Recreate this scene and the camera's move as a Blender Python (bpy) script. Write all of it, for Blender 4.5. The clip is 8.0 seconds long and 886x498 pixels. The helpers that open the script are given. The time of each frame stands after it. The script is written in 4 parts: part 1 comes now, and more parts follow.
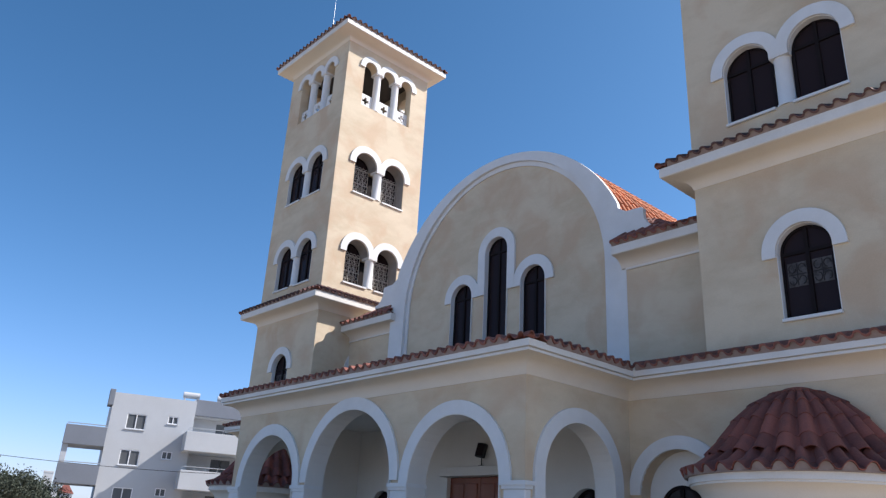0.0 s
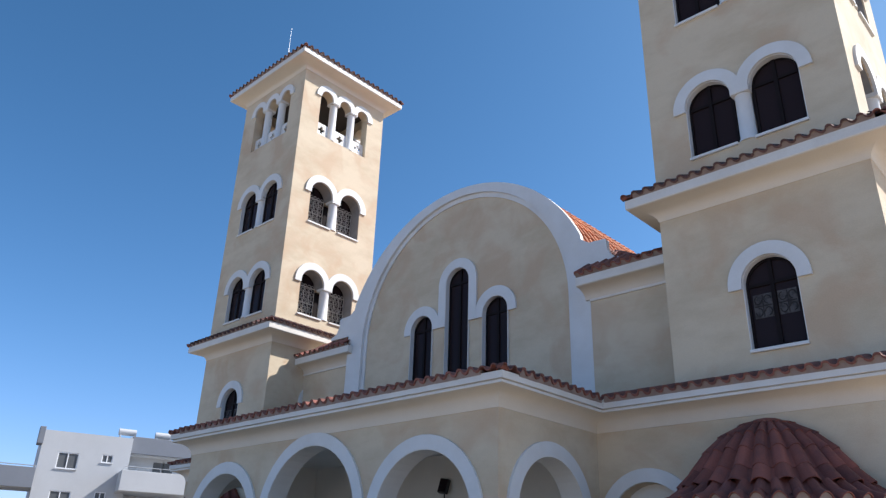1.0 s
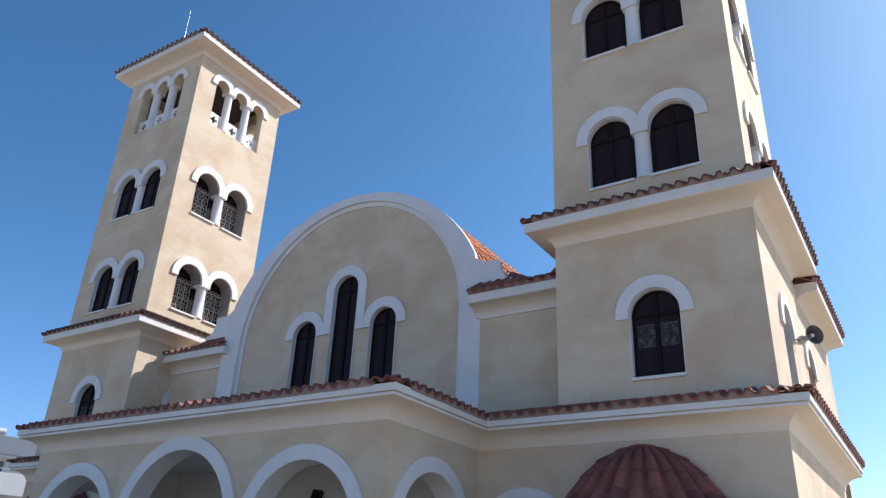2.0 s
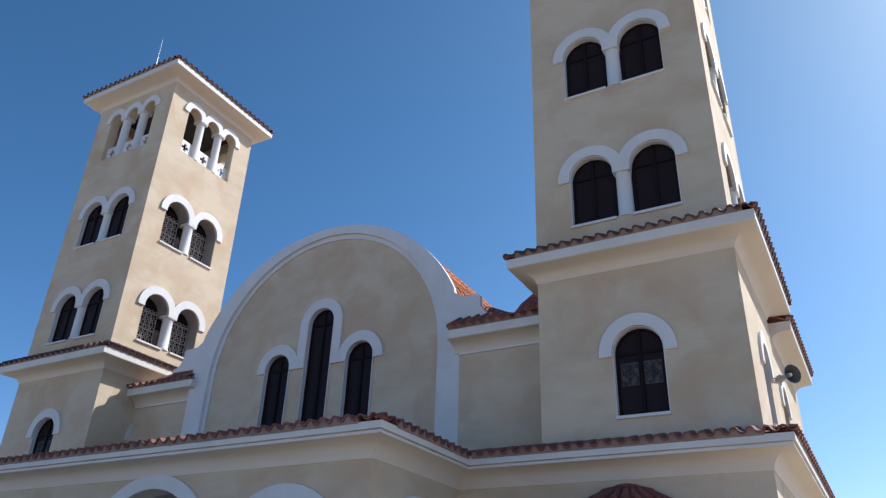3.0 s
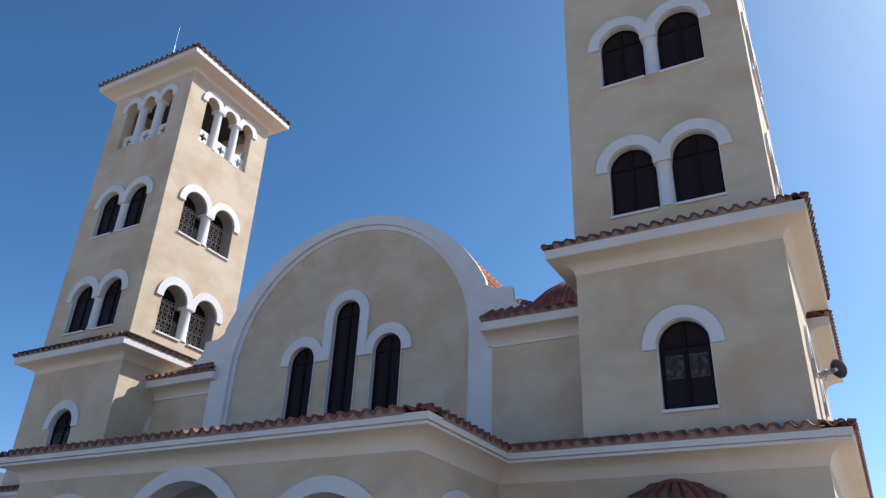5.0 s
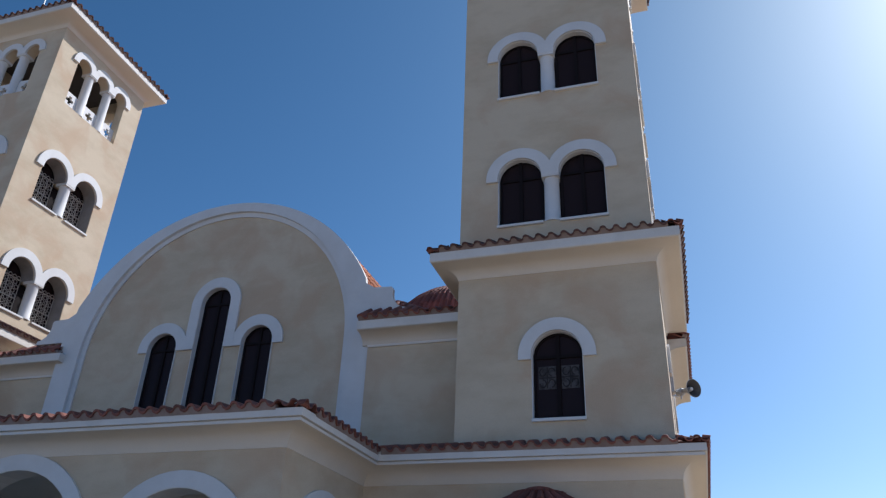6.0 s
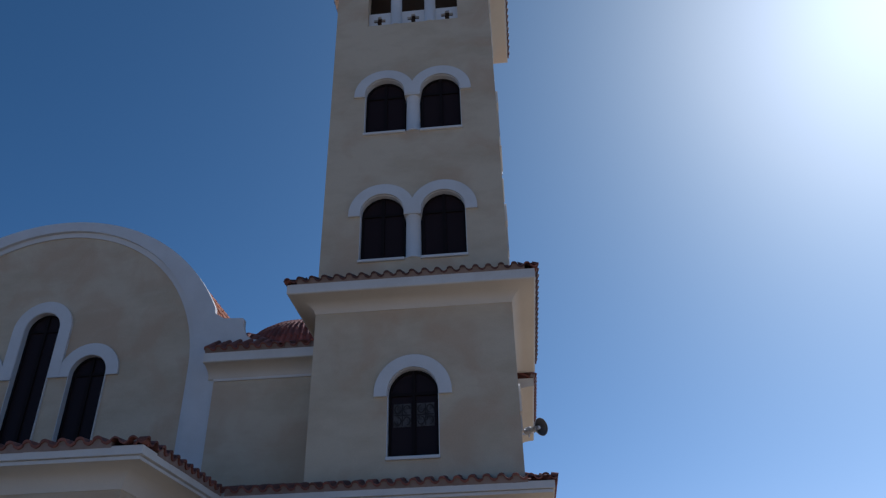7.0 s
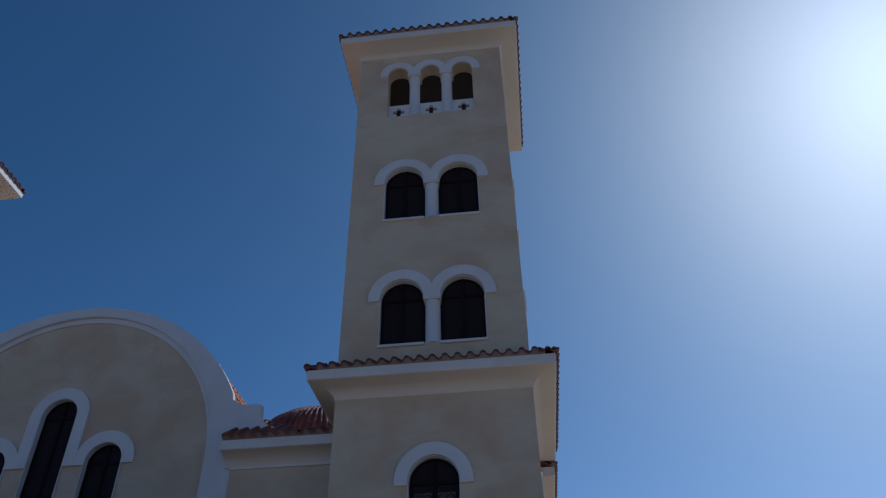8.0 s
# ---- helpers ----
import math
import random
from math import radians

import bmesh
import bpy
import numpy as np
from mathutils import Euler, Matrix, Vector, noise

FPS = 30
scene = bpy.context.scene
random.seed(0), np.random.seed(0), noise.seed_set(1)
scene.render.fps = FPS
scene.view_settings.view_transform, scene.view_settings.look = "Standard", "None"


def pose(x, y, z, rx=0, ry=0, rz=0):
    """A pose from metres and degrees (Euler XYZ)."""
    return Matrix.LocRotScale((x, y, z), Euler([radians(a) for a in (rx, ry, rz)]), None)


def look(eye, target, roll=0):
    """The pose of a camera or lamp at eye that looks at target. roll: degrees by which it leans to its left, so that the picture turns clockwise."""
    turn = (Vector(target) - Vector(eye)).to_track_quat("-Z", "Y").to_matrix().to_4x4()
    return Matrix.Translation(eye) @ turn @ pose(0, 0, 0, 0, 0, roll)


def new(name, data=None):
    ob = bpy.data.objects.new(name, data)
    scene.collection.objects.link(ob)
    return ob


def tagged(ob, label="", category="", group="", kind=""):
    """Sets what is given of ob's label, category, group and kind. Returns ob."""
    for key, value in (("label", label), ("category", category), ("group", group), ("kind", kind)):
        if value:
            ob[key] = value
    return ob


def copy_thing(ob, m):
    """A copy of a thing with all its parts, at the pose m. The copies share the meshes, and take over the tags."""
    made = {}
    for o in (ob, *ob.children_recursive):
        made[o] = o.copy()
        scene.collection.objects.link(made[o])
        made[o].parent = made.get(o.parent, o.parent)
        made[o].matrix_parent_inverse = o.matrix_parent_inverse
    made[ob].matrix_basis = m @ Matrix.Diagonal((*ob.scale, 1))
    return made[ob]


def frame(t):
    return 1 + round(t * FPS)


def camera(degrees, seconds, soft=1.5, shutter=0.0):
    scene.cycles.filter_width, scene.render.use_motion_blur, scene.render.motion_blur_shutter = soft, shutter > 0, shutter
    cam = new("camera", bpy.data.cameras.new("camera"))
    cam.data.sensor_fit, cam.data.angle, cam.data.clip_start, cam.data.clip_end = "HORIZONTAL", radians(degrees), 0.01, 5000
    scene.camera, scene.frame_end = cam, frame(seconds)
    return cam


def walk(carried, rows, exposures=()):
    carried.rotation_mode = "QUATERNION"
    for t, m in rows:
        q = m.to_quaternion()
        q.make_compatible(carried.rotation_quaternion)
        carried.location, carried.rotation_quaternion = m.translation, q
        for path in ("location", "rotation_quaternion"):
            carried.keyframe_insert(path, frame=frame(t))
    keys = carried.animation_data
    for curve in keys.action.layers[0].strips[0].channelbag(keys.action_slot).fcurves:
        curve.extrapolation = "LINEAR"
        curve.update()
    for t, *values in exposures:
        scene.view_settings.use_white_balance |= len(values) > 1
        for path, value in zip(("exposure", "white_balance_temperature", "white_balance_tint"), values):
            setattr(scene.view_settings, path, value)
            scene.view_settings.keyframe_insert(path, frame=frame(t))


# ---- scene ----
cam = camera(61.20, 8.0, soft=1.3)
PATH = [
    (0, (13.390, -12.018, 1.494), (11.995, -10.780, 2.217), 3.27),
    (0.5, (13.140, -12.109, 1.516), (11.855, -10.767, 2.257), 3.44),
    (1, (12.886, -12.193, 1.529), (11.619, -10.874, 2.337), 1.87),
    (1.5, (12.639, -12.272, 1.530), (11.521, -10.852, 2.387), 2.87),
    (1.7, (12.547, -12.311, 1.534), (11.494, -10.826, 2.363), 2.94),
    (2.8, (12.058, -12.542, 1.617), (11.142, -11.022, 2.540), 2.28),
    (3, (11.964, -12.577, 1.628), (11.077, -11.044, 2.556), 2.19),
    (3.5, (11.737, -12.650, 1.630), (10.934, -11.061, 2.541), 1.49),
    (4, (11.518, -12.689, 1.623), (10.625, -11.157, 2.548), 3.51),
    (4.2, (11.432, -12.689, 1.616), (10.522, -11.175, 2.554), 3.07),
    (5.3, (10.948, -12.617, 1.573), (10.102, -11.047, 2.478), 2.35),
    (5.5, (10.868, -12.603, 1.572), (10.087, -10.986, 2.454), 3.10),
    (6, (10.689, -12.566, 1.582), (10.129, -10.896, 2.529), 2.42),
    (6.5, (10.536, -12.531, 1.586), (10.175, -10.830, 2.573), 1.34),
    (7, (10.400, -12.523, 1.592), (10.247, -10.819, 2.628), -1.48),
    (7.5, (10.299, -12.557, 1.581), (10.193, -10.936, 2.748), -1.07),
    (8, (10.221, -12.622, 1.536), (10.058, -11.048, 2.760), -1.19),
]
EXPOSURES = [(0.0, 0.48, 6850, 14.5), (1.7, 0.46, 6750, 12.5), (3.5, 0.12, 6600, 13), (5.5, 0.23, 6650, 13.5), (6.0, -0.16, 6450, 13.5),
             (6.5, -0.38, 6250, 14), (7.0, -0.88, 6020, 15), (8.0, -1.12, 5780, 14.5)]
walk(cam, [(t, look(eye, target, roll)) for t, eye, target, roll in PATH], EXPOSURES)

# ---- sky and sun ----
SUN_ELEVATION, SUN_AZIMUTH = radians(42), radians(37.5)   # azimuth from +y towards +x
world = bpy.data.worlds.new("sky")
scene.world = world
world.use_nodes = True
wn = world.node_tree.nodes
sky = wn.new("ShaderNodeTexSky")
sky.sky_type = "NISHITA"
sky.sun_disc = False
sky.sun_elevation = SUN_ELEVATION
sky.sun_rotation = SUN_AZIMUTH
sky.altitude = 400
sky.air_density, sky.dust_density, sky.ozone_density = 0.80, 1.06, 1.3
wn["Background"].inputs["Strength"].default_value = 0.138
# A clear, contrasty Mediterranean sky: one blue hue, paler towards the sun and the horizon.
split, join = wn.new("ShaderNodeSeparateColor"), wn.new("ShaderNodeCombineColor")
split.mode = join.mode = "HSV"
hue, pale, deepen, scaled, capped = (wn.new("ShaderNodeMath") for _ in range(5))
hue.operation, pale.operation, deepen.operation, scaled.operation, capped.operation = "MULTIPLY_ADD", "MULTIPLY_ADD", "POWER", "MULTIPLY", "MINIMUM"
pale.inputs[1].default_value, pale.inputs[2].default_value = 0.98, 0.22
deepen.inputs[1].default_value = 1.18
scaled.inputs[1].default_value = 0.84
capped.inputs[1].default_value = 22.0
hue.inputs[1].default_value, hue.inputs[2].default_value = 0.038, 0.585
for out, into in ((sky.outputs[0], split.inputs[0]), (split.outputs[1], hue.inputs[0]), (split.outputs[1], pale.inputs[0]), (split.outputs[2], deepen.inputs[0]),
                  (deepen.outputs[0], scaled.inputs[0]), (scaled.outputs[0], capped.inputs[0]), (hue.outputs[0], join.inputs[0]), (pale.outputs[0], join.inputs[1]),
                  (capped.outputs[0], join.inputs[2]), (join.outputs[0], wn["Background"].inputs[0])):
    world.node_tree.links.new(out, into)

sun_data = bpy.data.lights.new("sun", "SUN")
sun_data.energy, sun_data.angle, sun_data.color = 4.7, radians(0.53), (1.0, 1.0, 1.0)
sun = new("sun", sun_data)
sun.matrix_world = look((20, 26, 40), (20 - math.sin(SUN_AZIMUTH) * math.cos(SUN_ELEVATION),
                                       26 - math.cos(SUN_AZIMUTH) * math.cos(SUN_ELEVATION), 40 - math.sin(SUN_ELEVATION)))


# ---- materials ----
def material(name, base, rough=0.8, second=None, scale=1.0, amount=0.5, bump=0.0, bump_scale=40.0, metal=0.0,
             fine=0.08, per_piece=0.0, streaks=0.0, patch=None):
    """A plain surface with large stains, fine grain, relief and, for repeated pieces, a shade of their own."""
    m = bpy.data.materials.new(name)
    m.use_nodes = True
    n, l = m.node_tree.nodes, m.node_tree.links
    b = n["Principled BSDF"]
    b.inputs["Roughness"].default_value, b.inputs["Metallic"].default_value = rough, metal
    geo = n.new("ShaderNodeNewGeometry")
    big = n.new("ShaderNodeTexNoise")
    big.inputs["Scale"].default_value, big.inputs["Detail"].default_value = scale, 5.0
    big.inputs["Roughness"].default_value = 0.6
    if streaks:
        mp = n.new("ShaderNodeMapping")
        mp.inputs["Scale"].default_value = (1, 1, streaks)
        l.new(geo.outputs["Position"], mp.inputs[0])
        l.new(mp.outputs[0], big.inputs["Vector"])
    else:
        l.new(geo.outputs["Position"], big.inputs["Vector"])
    ramp = n.new("ShaderNodeMapRange")
    ramp.inputs["From Min"].default_value, ramp.inputs["From Max"].default_value = 0.42, 0.66
    ramp.inputs["To Max"].default_value = amount
    l.new(big.outputs["Fac"], ramp.inputs["Value"])
    mix = n.new("ShaderNodeMix")
    mix.data_type = "RGBA"
    mix.inputs["A"].default_value = (*base, 1)
    mix.inputs["B"].default_value = (*(second or [c * 0.75 for c in base]), 1)
    l.new(ramp.outputs[0], mix.inputs["Factor"])
    small = n.new("ShaderNodeTexNoise")
    small.inputs["Scale"].default_value, small.inputs["Detail"].default_value = bump_scale, 4.0
    l.new(geo.outputs["Position"], small.inputs["Vector"])
    val = n.new("ShaderNodeMapRange")
    val.inputs["To Min"].default_value, val.inputs["To Max"].default_value = 1 - fine * 2, 1 + fine * 2
    l.new(small.outputs["Fac"], val.inputs["Value"])
    hsv = n.new("ShaderNodeHueSaturation")
    if patch:                                 # wide blotches of another tone
        wide = n.new("ShaderNodeTexNoise")
        wide.inputs["Scale"].default_value, wide.inputs["Detail"].default_value = 0.9, 3.0
        wide.inputs["Distortion"].default_value = 0.6
        off = n.new("ShaderNodeVectorMath")
        off.inputs[1].default_value = (7.3, 2.1, 4.4)
        l.new(geo.outputs["Position"], off.inputs[0])
        l.new(off.outputs[0], wide.inputs["Vector"])
        wr = n.new("ShaderNodeMapRange")
        wr.inputs["From Min"].default_value, wr.inputs["From Max"].default_value, wr.inputs["To Max"].default_value = 0.48, 0.66, 0.7
        l.new(wide.outputs["Fac"], wr.inputs["Value"])
        mix2 = n.new("ShaderNodeMix")
        mix2.data_type = "RGBA"
        mix2.inputs["B"].default_value = (*patch, 1)
        l.new(wr.outputs[0], mix2.inputs["Factor"])
        l.new(mix.outputs["Result"], mix2.inputs["A"])
        l.new(mix2.outputs["Result"], hsv.inputs["Color"])
    else:
        l.new(mix.outputs["Result"], hsv.inputs["Color"])
    if per_piece:
        info = n.new("ShaderNodeObjectInfo")
        rnd = n.new("ShaderNodeMath")
        rnd.operation = "ADD"
        l.new(info.outputs["Random"], rnd.inputs[0])
        l.new(geo.outputs["Random Per Island"], rnd.inputs[1])
        fr = n.new("ShaderNodeMath")
        fr.operation = "FRACT"
        l.new(rnd.outputs[0], fr.inputs[0])
        pr = n.new("ShaderNodeMapRange")
        pr.inputs["To Min"].default_value, pr.inputs["To Max"].default_value = 1 - per_piece, 1 + per_piece
        l.new(fr.outputs[0], pr.inputs["Value"])
        mul = n.new("ShaderNodeMath")
        mul.operation = "MULTIPLY"
        l.new(val.outputs[0], mul.inputs[0])
        l.new(pr.outputs[0], mul.inputs[1])
        l.new(mul.outputs[0], hsv.inputs["Value"])
    else:
        l.new(val.outputs[0], hsv.inputs["Value"])
    l.new(hsv.outputs[0], b.inputs["Base Color"])
    if bump:
        bp = n.new("ShaderNodeBump")
        bp.inputs["Strength"].default_value, bp.inputs["Distance"].default_value = bump, 0.01
        l.new(small.outputs["Fac"], bp.inputs["Height"])
        l.new(bp.outputs[0], b.inputs["Normal"])
    return m


def glass_material(name, tint):
    m = bpy.data.materials.new(name)
    m.use_nodes = True
    n, l = m.node_tree.nodes, m.node_tree.links
    n.remove(n["Principled BSDF"])
    clear, gloss, fres, mix = (n.new("ShaderNodeBsdfTransparent"), n.new("ShaderNodeBsdfGlossy"), n.new("ShaderNodeFresnel"),
                               n.new("ShaderNodeMixShader"))
    clear.inputs[0].default_value = (*tint, 1)
    gloss.inputs["Roughness"].default_value = 0.03
    fres.inputs[0].default_value = 1.16
    dust, film = n.new("ShaderNodeBsdfDiffuse"), n.new("ShaderNodeMixShader")
    dust.inputs[0].default_value = (0.060, 0.041, 0.045, 1)
    film.inputs[0].default_value = 0.45               # dusty bronze film on the pane
    l.new(clear.outputs[0], film.inputs[1])
    l.new(dust.outputs[0], film.inputs[2])
    l.new(fres.outputs[0], mix.inputs[0])
    l.new(film.outputs[0], mix.inputs[1])
    l.new(gloss.outputs[0], mix.inputs[2])
    l.new(mix.outputs[0], n["Material Output"].inputs[0])
    return m


STUCCO = material("cream_stucco", (0.64, 0.535, 0.392), 0.9, (0.53, 0.425, 0.293), 0.8, 0.75, 0.35, 55, fine=0.05, streaks=2.2, patch=(0.55, 0.39, 0.26))
SOFFIT = material("cream_soffit", (0.74, 0.67, 0.57), 0.9, (0.67, 0.60, 0.505), 0.7, 0.6, 0.2, 55, fine=0.03)
WHITE = material("white_trim", (0.71, 0.71, 0.70), 0.7, (0.62, 0.61, 0.59), 1.2, 0.6, 0.2, 60, fine=0.03)
FASCIA = material("white_fascia", (0.73, 0.705, 0.66), 0.7, (0.64, 0.61, 0.56), 1.6, 0.7, 0.2, 50, fine=0.04)
INNER = material("porch_plaster", (0.74, 0.72, 0.68), 0.9, (0.66, 0.64, 0.60), 0.8, 0.6, 0.2, 60, fine=0.03)
DOME_TILE = material("dome_terracotta_tile", (0.25, 0.074, 0.052), 0.8, (0.14, 0.048, 0.042), 2.2, 0.75, 0.5, 45, fine=0.12, per_piece=0.28)
TILE = material("terracotta_tile", (0.235, 0.085, 0.062), 0.8, (0.14, 0.06, 0.05), 2.2, 0.75, 0.5, 45, fine=0.12, per_piece=0.28)
TILE_DARK = material("weathered_dark_tile", (0.125, 0.060, 0.050), 0.85, (0.07, 0.042, 0.040), 2.2, 0.8, 0.5, 45, fine=0.12, per_piece=0.25)
TILE_ORANGE = material("bright_terracotta_tile", (0.56, 0.20, 0.09), 0.8, (0.40, 0.15, 0.08), 2.5, 0.6, 0.5, 45, fine=0.1, per_piece=0.25)
BRONZE = material("dark_bronze_frame", (0.012, 0.0085, 0.0095), 0.8, (0.015, 0.011, 0.012), 3, 0.5, 0.1, 80, fine=0.05)
REVEAL_GREY = material("grey_reveal_lining", (0.27, 0.255, 0.25), 0.95, (0.20, 0.19, 0.185), 3, 0.7, 0.3, 40)
MORTAR = material("pinkish_bedding_mortar", (0.31, 0.24, 0.21), 0.95, (0.22, 0.16, 0.135), 5, 0.7, 0.4, 40, fine=0.08)
IRON = material("grey_iron_grille", (0.45, 0.43, 0.40), 0.6, (0.30, 0.27, 0.24), 8, 0.5, 0.2, 90)
# near-black base: the gloom of unlit rooms put into the colour
INTERIOR_SHADE = material("interior_shade_tone", (0.05, 0.045, 0.04), 0.95, (0.035, 0.03, 0.03), 1, 0.5)
# belfry plaster with the shade inside the openings painted into its base
BELFRY_SHADE = material("shaded_belfry_plaster", (0.09, 0.078, 0.07), 0.95, (0.07, 0.06, 0.053), 1.2, 0.7, 0.2, 50)
BRONZE.node_tree.nodes["Principled BSDF"].inputs["Specular IOR Level"].default_value = 0.15
WOOD = material("varnished_door_wood", (0.26, 0.08, 0.045), 0.45, (0.18, 0.055, 0.03), 2, 0.7, 0.3, 60, streaks=0.15)
GLASS = glass_material("tinted_glass", (0.08, 0.07, 0.08))
PAVING = material("worn_paving", (0.36, 0.29, 0.22), 0.9, (0.29, 0.23, 0.17), 0.5, 0.7, 0.4, 20, fine=0.08)
BLOCKWHITE = material("white_wall_paint", (0.50, 0.51, 0.52), 0.85, (0.44, 0.45, 0.46), 0.25, 0.6, 0.1, 8, fine=0.02)
FRAMEWHITE = material("white_window_frame", (0.80, 0.80, 0.80), 0.6, (0.72, 0.72, 0.72), 2, 0.5)
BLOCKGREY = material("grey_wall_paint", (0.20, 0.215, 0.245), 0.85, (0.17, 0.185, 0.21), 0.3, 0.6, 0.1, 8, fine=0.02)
SHUTTER = material("grey_window_shutter", (0.09, 0.095, 0.10), 0.6, (0.12, 0.13, 0.14), 1, 0.5)
METAL = material("galvanised_metal", (0.55, 0.56, 0.57), 0.4, (0.45, 0.45, 0.45), 3, 0.5, metal=0.7)
HORN = material("grey_horn_paint", (0.50, 0.51, 0.50), 0.5, (0.40, 0.41, 0.40), 6, 0.6)
HORN_DARK = material("dark_horn_throat", (0.09, 0.09, 0.09), 0.6)
BLACK = material("black_plastic", (0.02, 0.02, 0.02), 0.5)
CABLE = material("black_cable", (0.03, 0.03, 0.03), 0.6)
BARK = material("tree_bark", (0.12, 0.09, 0.06), 0.9, None, 4, 0.6, 0.5, 30)
LEAF = material("dusty_green_leaf", (0.030, 0.040, 0.024), 0.8, (0.045, 0.052, 0.032), 0.6, 0.7, per_piece=0.3)
CURTAIN = material("grey_lace_panel", (0.085, 0.080, 0.082), 0.9, (0.03, 0.028, 0.03), 11, 1.0)
SCROLL = material("dark_scroll_work", (0.02, 0.018, 0.02), 0.9, (0.03, 0.028, 0.03), 9, 0.7)


# ---- building helpers ----
def to_object(name, mesh, parent=None, m=None, label=""):
    ob = new(name, mesh)
    if parent:
        ob.parent = parent
    if m is not None:
        ob.matrix_basis = m
    if label:
        ob["label"] = label
    return ob


def to_mesh(name, bm, mat, smooth=False):
    bmesh.ops.recalc_face_normals(bm, faces=bm.faces[:])
    me = bpy.data.meshes.new(name)
    bm.to_mesh(me)
    bm.free()
    me.materials.append(mat)
    if smooth:
        me.shade_smooth()
        me.set_sharp_from_angle(angle=radians(40))
    return me


def part(name, bm, mat, parent=None, label="", m=None, smooth=False):
    return to_object(name, to_mesh(name, bm, mat, smooth), parent, m, label)


def thing(name, label, category, m=None, group="", kind=""):
    ob = new(name)
    if m is not None:
        ob.matrix_basis = m
    return tagged(ob, label, category, group, kind)


def box(bm, x0, x1, y0, y1, z0, z1, m=None):
    v = [bm.verts.new((x, y, z)) for z in (z0, z1) for y in (y0, y1) for x in (x0, x1)]
    if m is not None:
        for a in v:
            a.co = m @ a.co
    for f in ((0, 2, 3, 1), (4, 5, 7, 6), (0, 1, 5, 4), (2, 6, 7, 3), (0, 4, 6, 2), (1, 3, 7, 5)):
        bm.faces.new([v[i] for i in f])
    return v


def soft_box(x0, x1, y0, y1, z0, z1, bevel=0.01):
    bm = bmesh.new()
    box(bm, x0, x1, y0, y1, z0, z1)
    bmesh.ops.bevel(bm, geom=bm.edges[:], offset=bevel, segments=2, affect="EDGES", profile=0.5)
    return bm


def tube(bm, a, b, r, r2=None, n=10, cap=True):
    a, b = Vector(a), Vector(b)
    q = (b - a).to_track_quat("Z", "Y").to_matrix()
    r2 = r if r2 is None else r2
    rings = []
    for p, k in ((a, r), (b, r2)):
        rings.append([bm.verts.new(p + q @ Vector((k * math.cos(2 * math.pi * i / n), k * math.sin(2 * math.pi * i / n), 0))) for i in range(n)])
    for i in range(n):
        bm.faces.new((rings[0][i], rings[0][(i + 1) % n], rings[1][(i + 1) % n], rings[1][i]))
    if cap:
        bm.faces.new(rings[0][::-1])
        bm.faces.new(rings[1])


def lathe(bm, profile, n=24, a0=0.0, a1=2 * math.pi):
    """Turns a profile of (radius, z) about the z axis."""
    full = abs(a1 - a0 - 2 * math.pi) < 1e-6
    cols = n if full else n + 1
    grid = [[bm.verts.new((r * math.cos(a0 + (a1 - a0) * i / n), r * math.sin(a0 + (a1 - a0) * i / n), z)) for r, z in profile] for i in range(cols)]
    for i in range(n):
        g, h = grid[i], grid[(i + 1) % cols]
        for k in range(len(profile) - 1):
            bm.faces.new((g[k], h[k], h[k + 1], g[k + 1]))
    bmesh.ops.remove_doubles(bm, verts=bm.verts[:], dist=1e-5)


def arc(cx, cz, r, n=18, a0=math.pi, a1=0.0):
    return [(cx + r * math.cos(a0 + (a1 - a0) * i / n), cz + r * math.sin(a0 + (a1 - a0) * i / n)) for i in range(n + 1)]


def arch_hole(cx, z0, spring, r, n=18):
    return [(cx - r, z0)] + arc(cx, spring, r, n) + [(cx + r, z0)]


def arcade_hole(centres, z0, spring, r, n=14):
    """One opening under several arches, for columns to be set in."""
    loop = [(centres[0] - r, z0)]
    for c in centres:
        loop += arc(c, spring, r, n)
    return loop + [(centres[-1] + r, z0)]


def panel(outline, holes, depth0, depth1):
    """A slab in the x-z plane from y = depth0 to depth1, with openings through it."""
    bm = bmesh.new()
    loops = []
    edges = []
    for lp in [outline, *holes]:
        vs = [bm.verts.new((u, depth0, z)) for u, z in lp]
        loops.append(vs)
        edges += [bm.edges.new((vs[i], vs[(i + 1) % len(vs)])) for i in range(len(vs))]
    bmesh.ops.triangle_fill(bm, use_beauty=True, use_dissolve=False, edges=edges)
    front = bm.faces[:]
    back = {}
    for vs in loops:
        for v in vs:
            back[v] = bm.verts.new((v.co.x, depth1, v.co.z))
    for f in front:
        bm.faces.new([back[v] for v in reversed(f.verts)])
    for vs in loops:
        for i in range(len(vs)):
            a, b = vs[i], vs[(i + 1) % len(vs)]
            bm.faces.new((a, b, back[b], back[a]))
    return bm


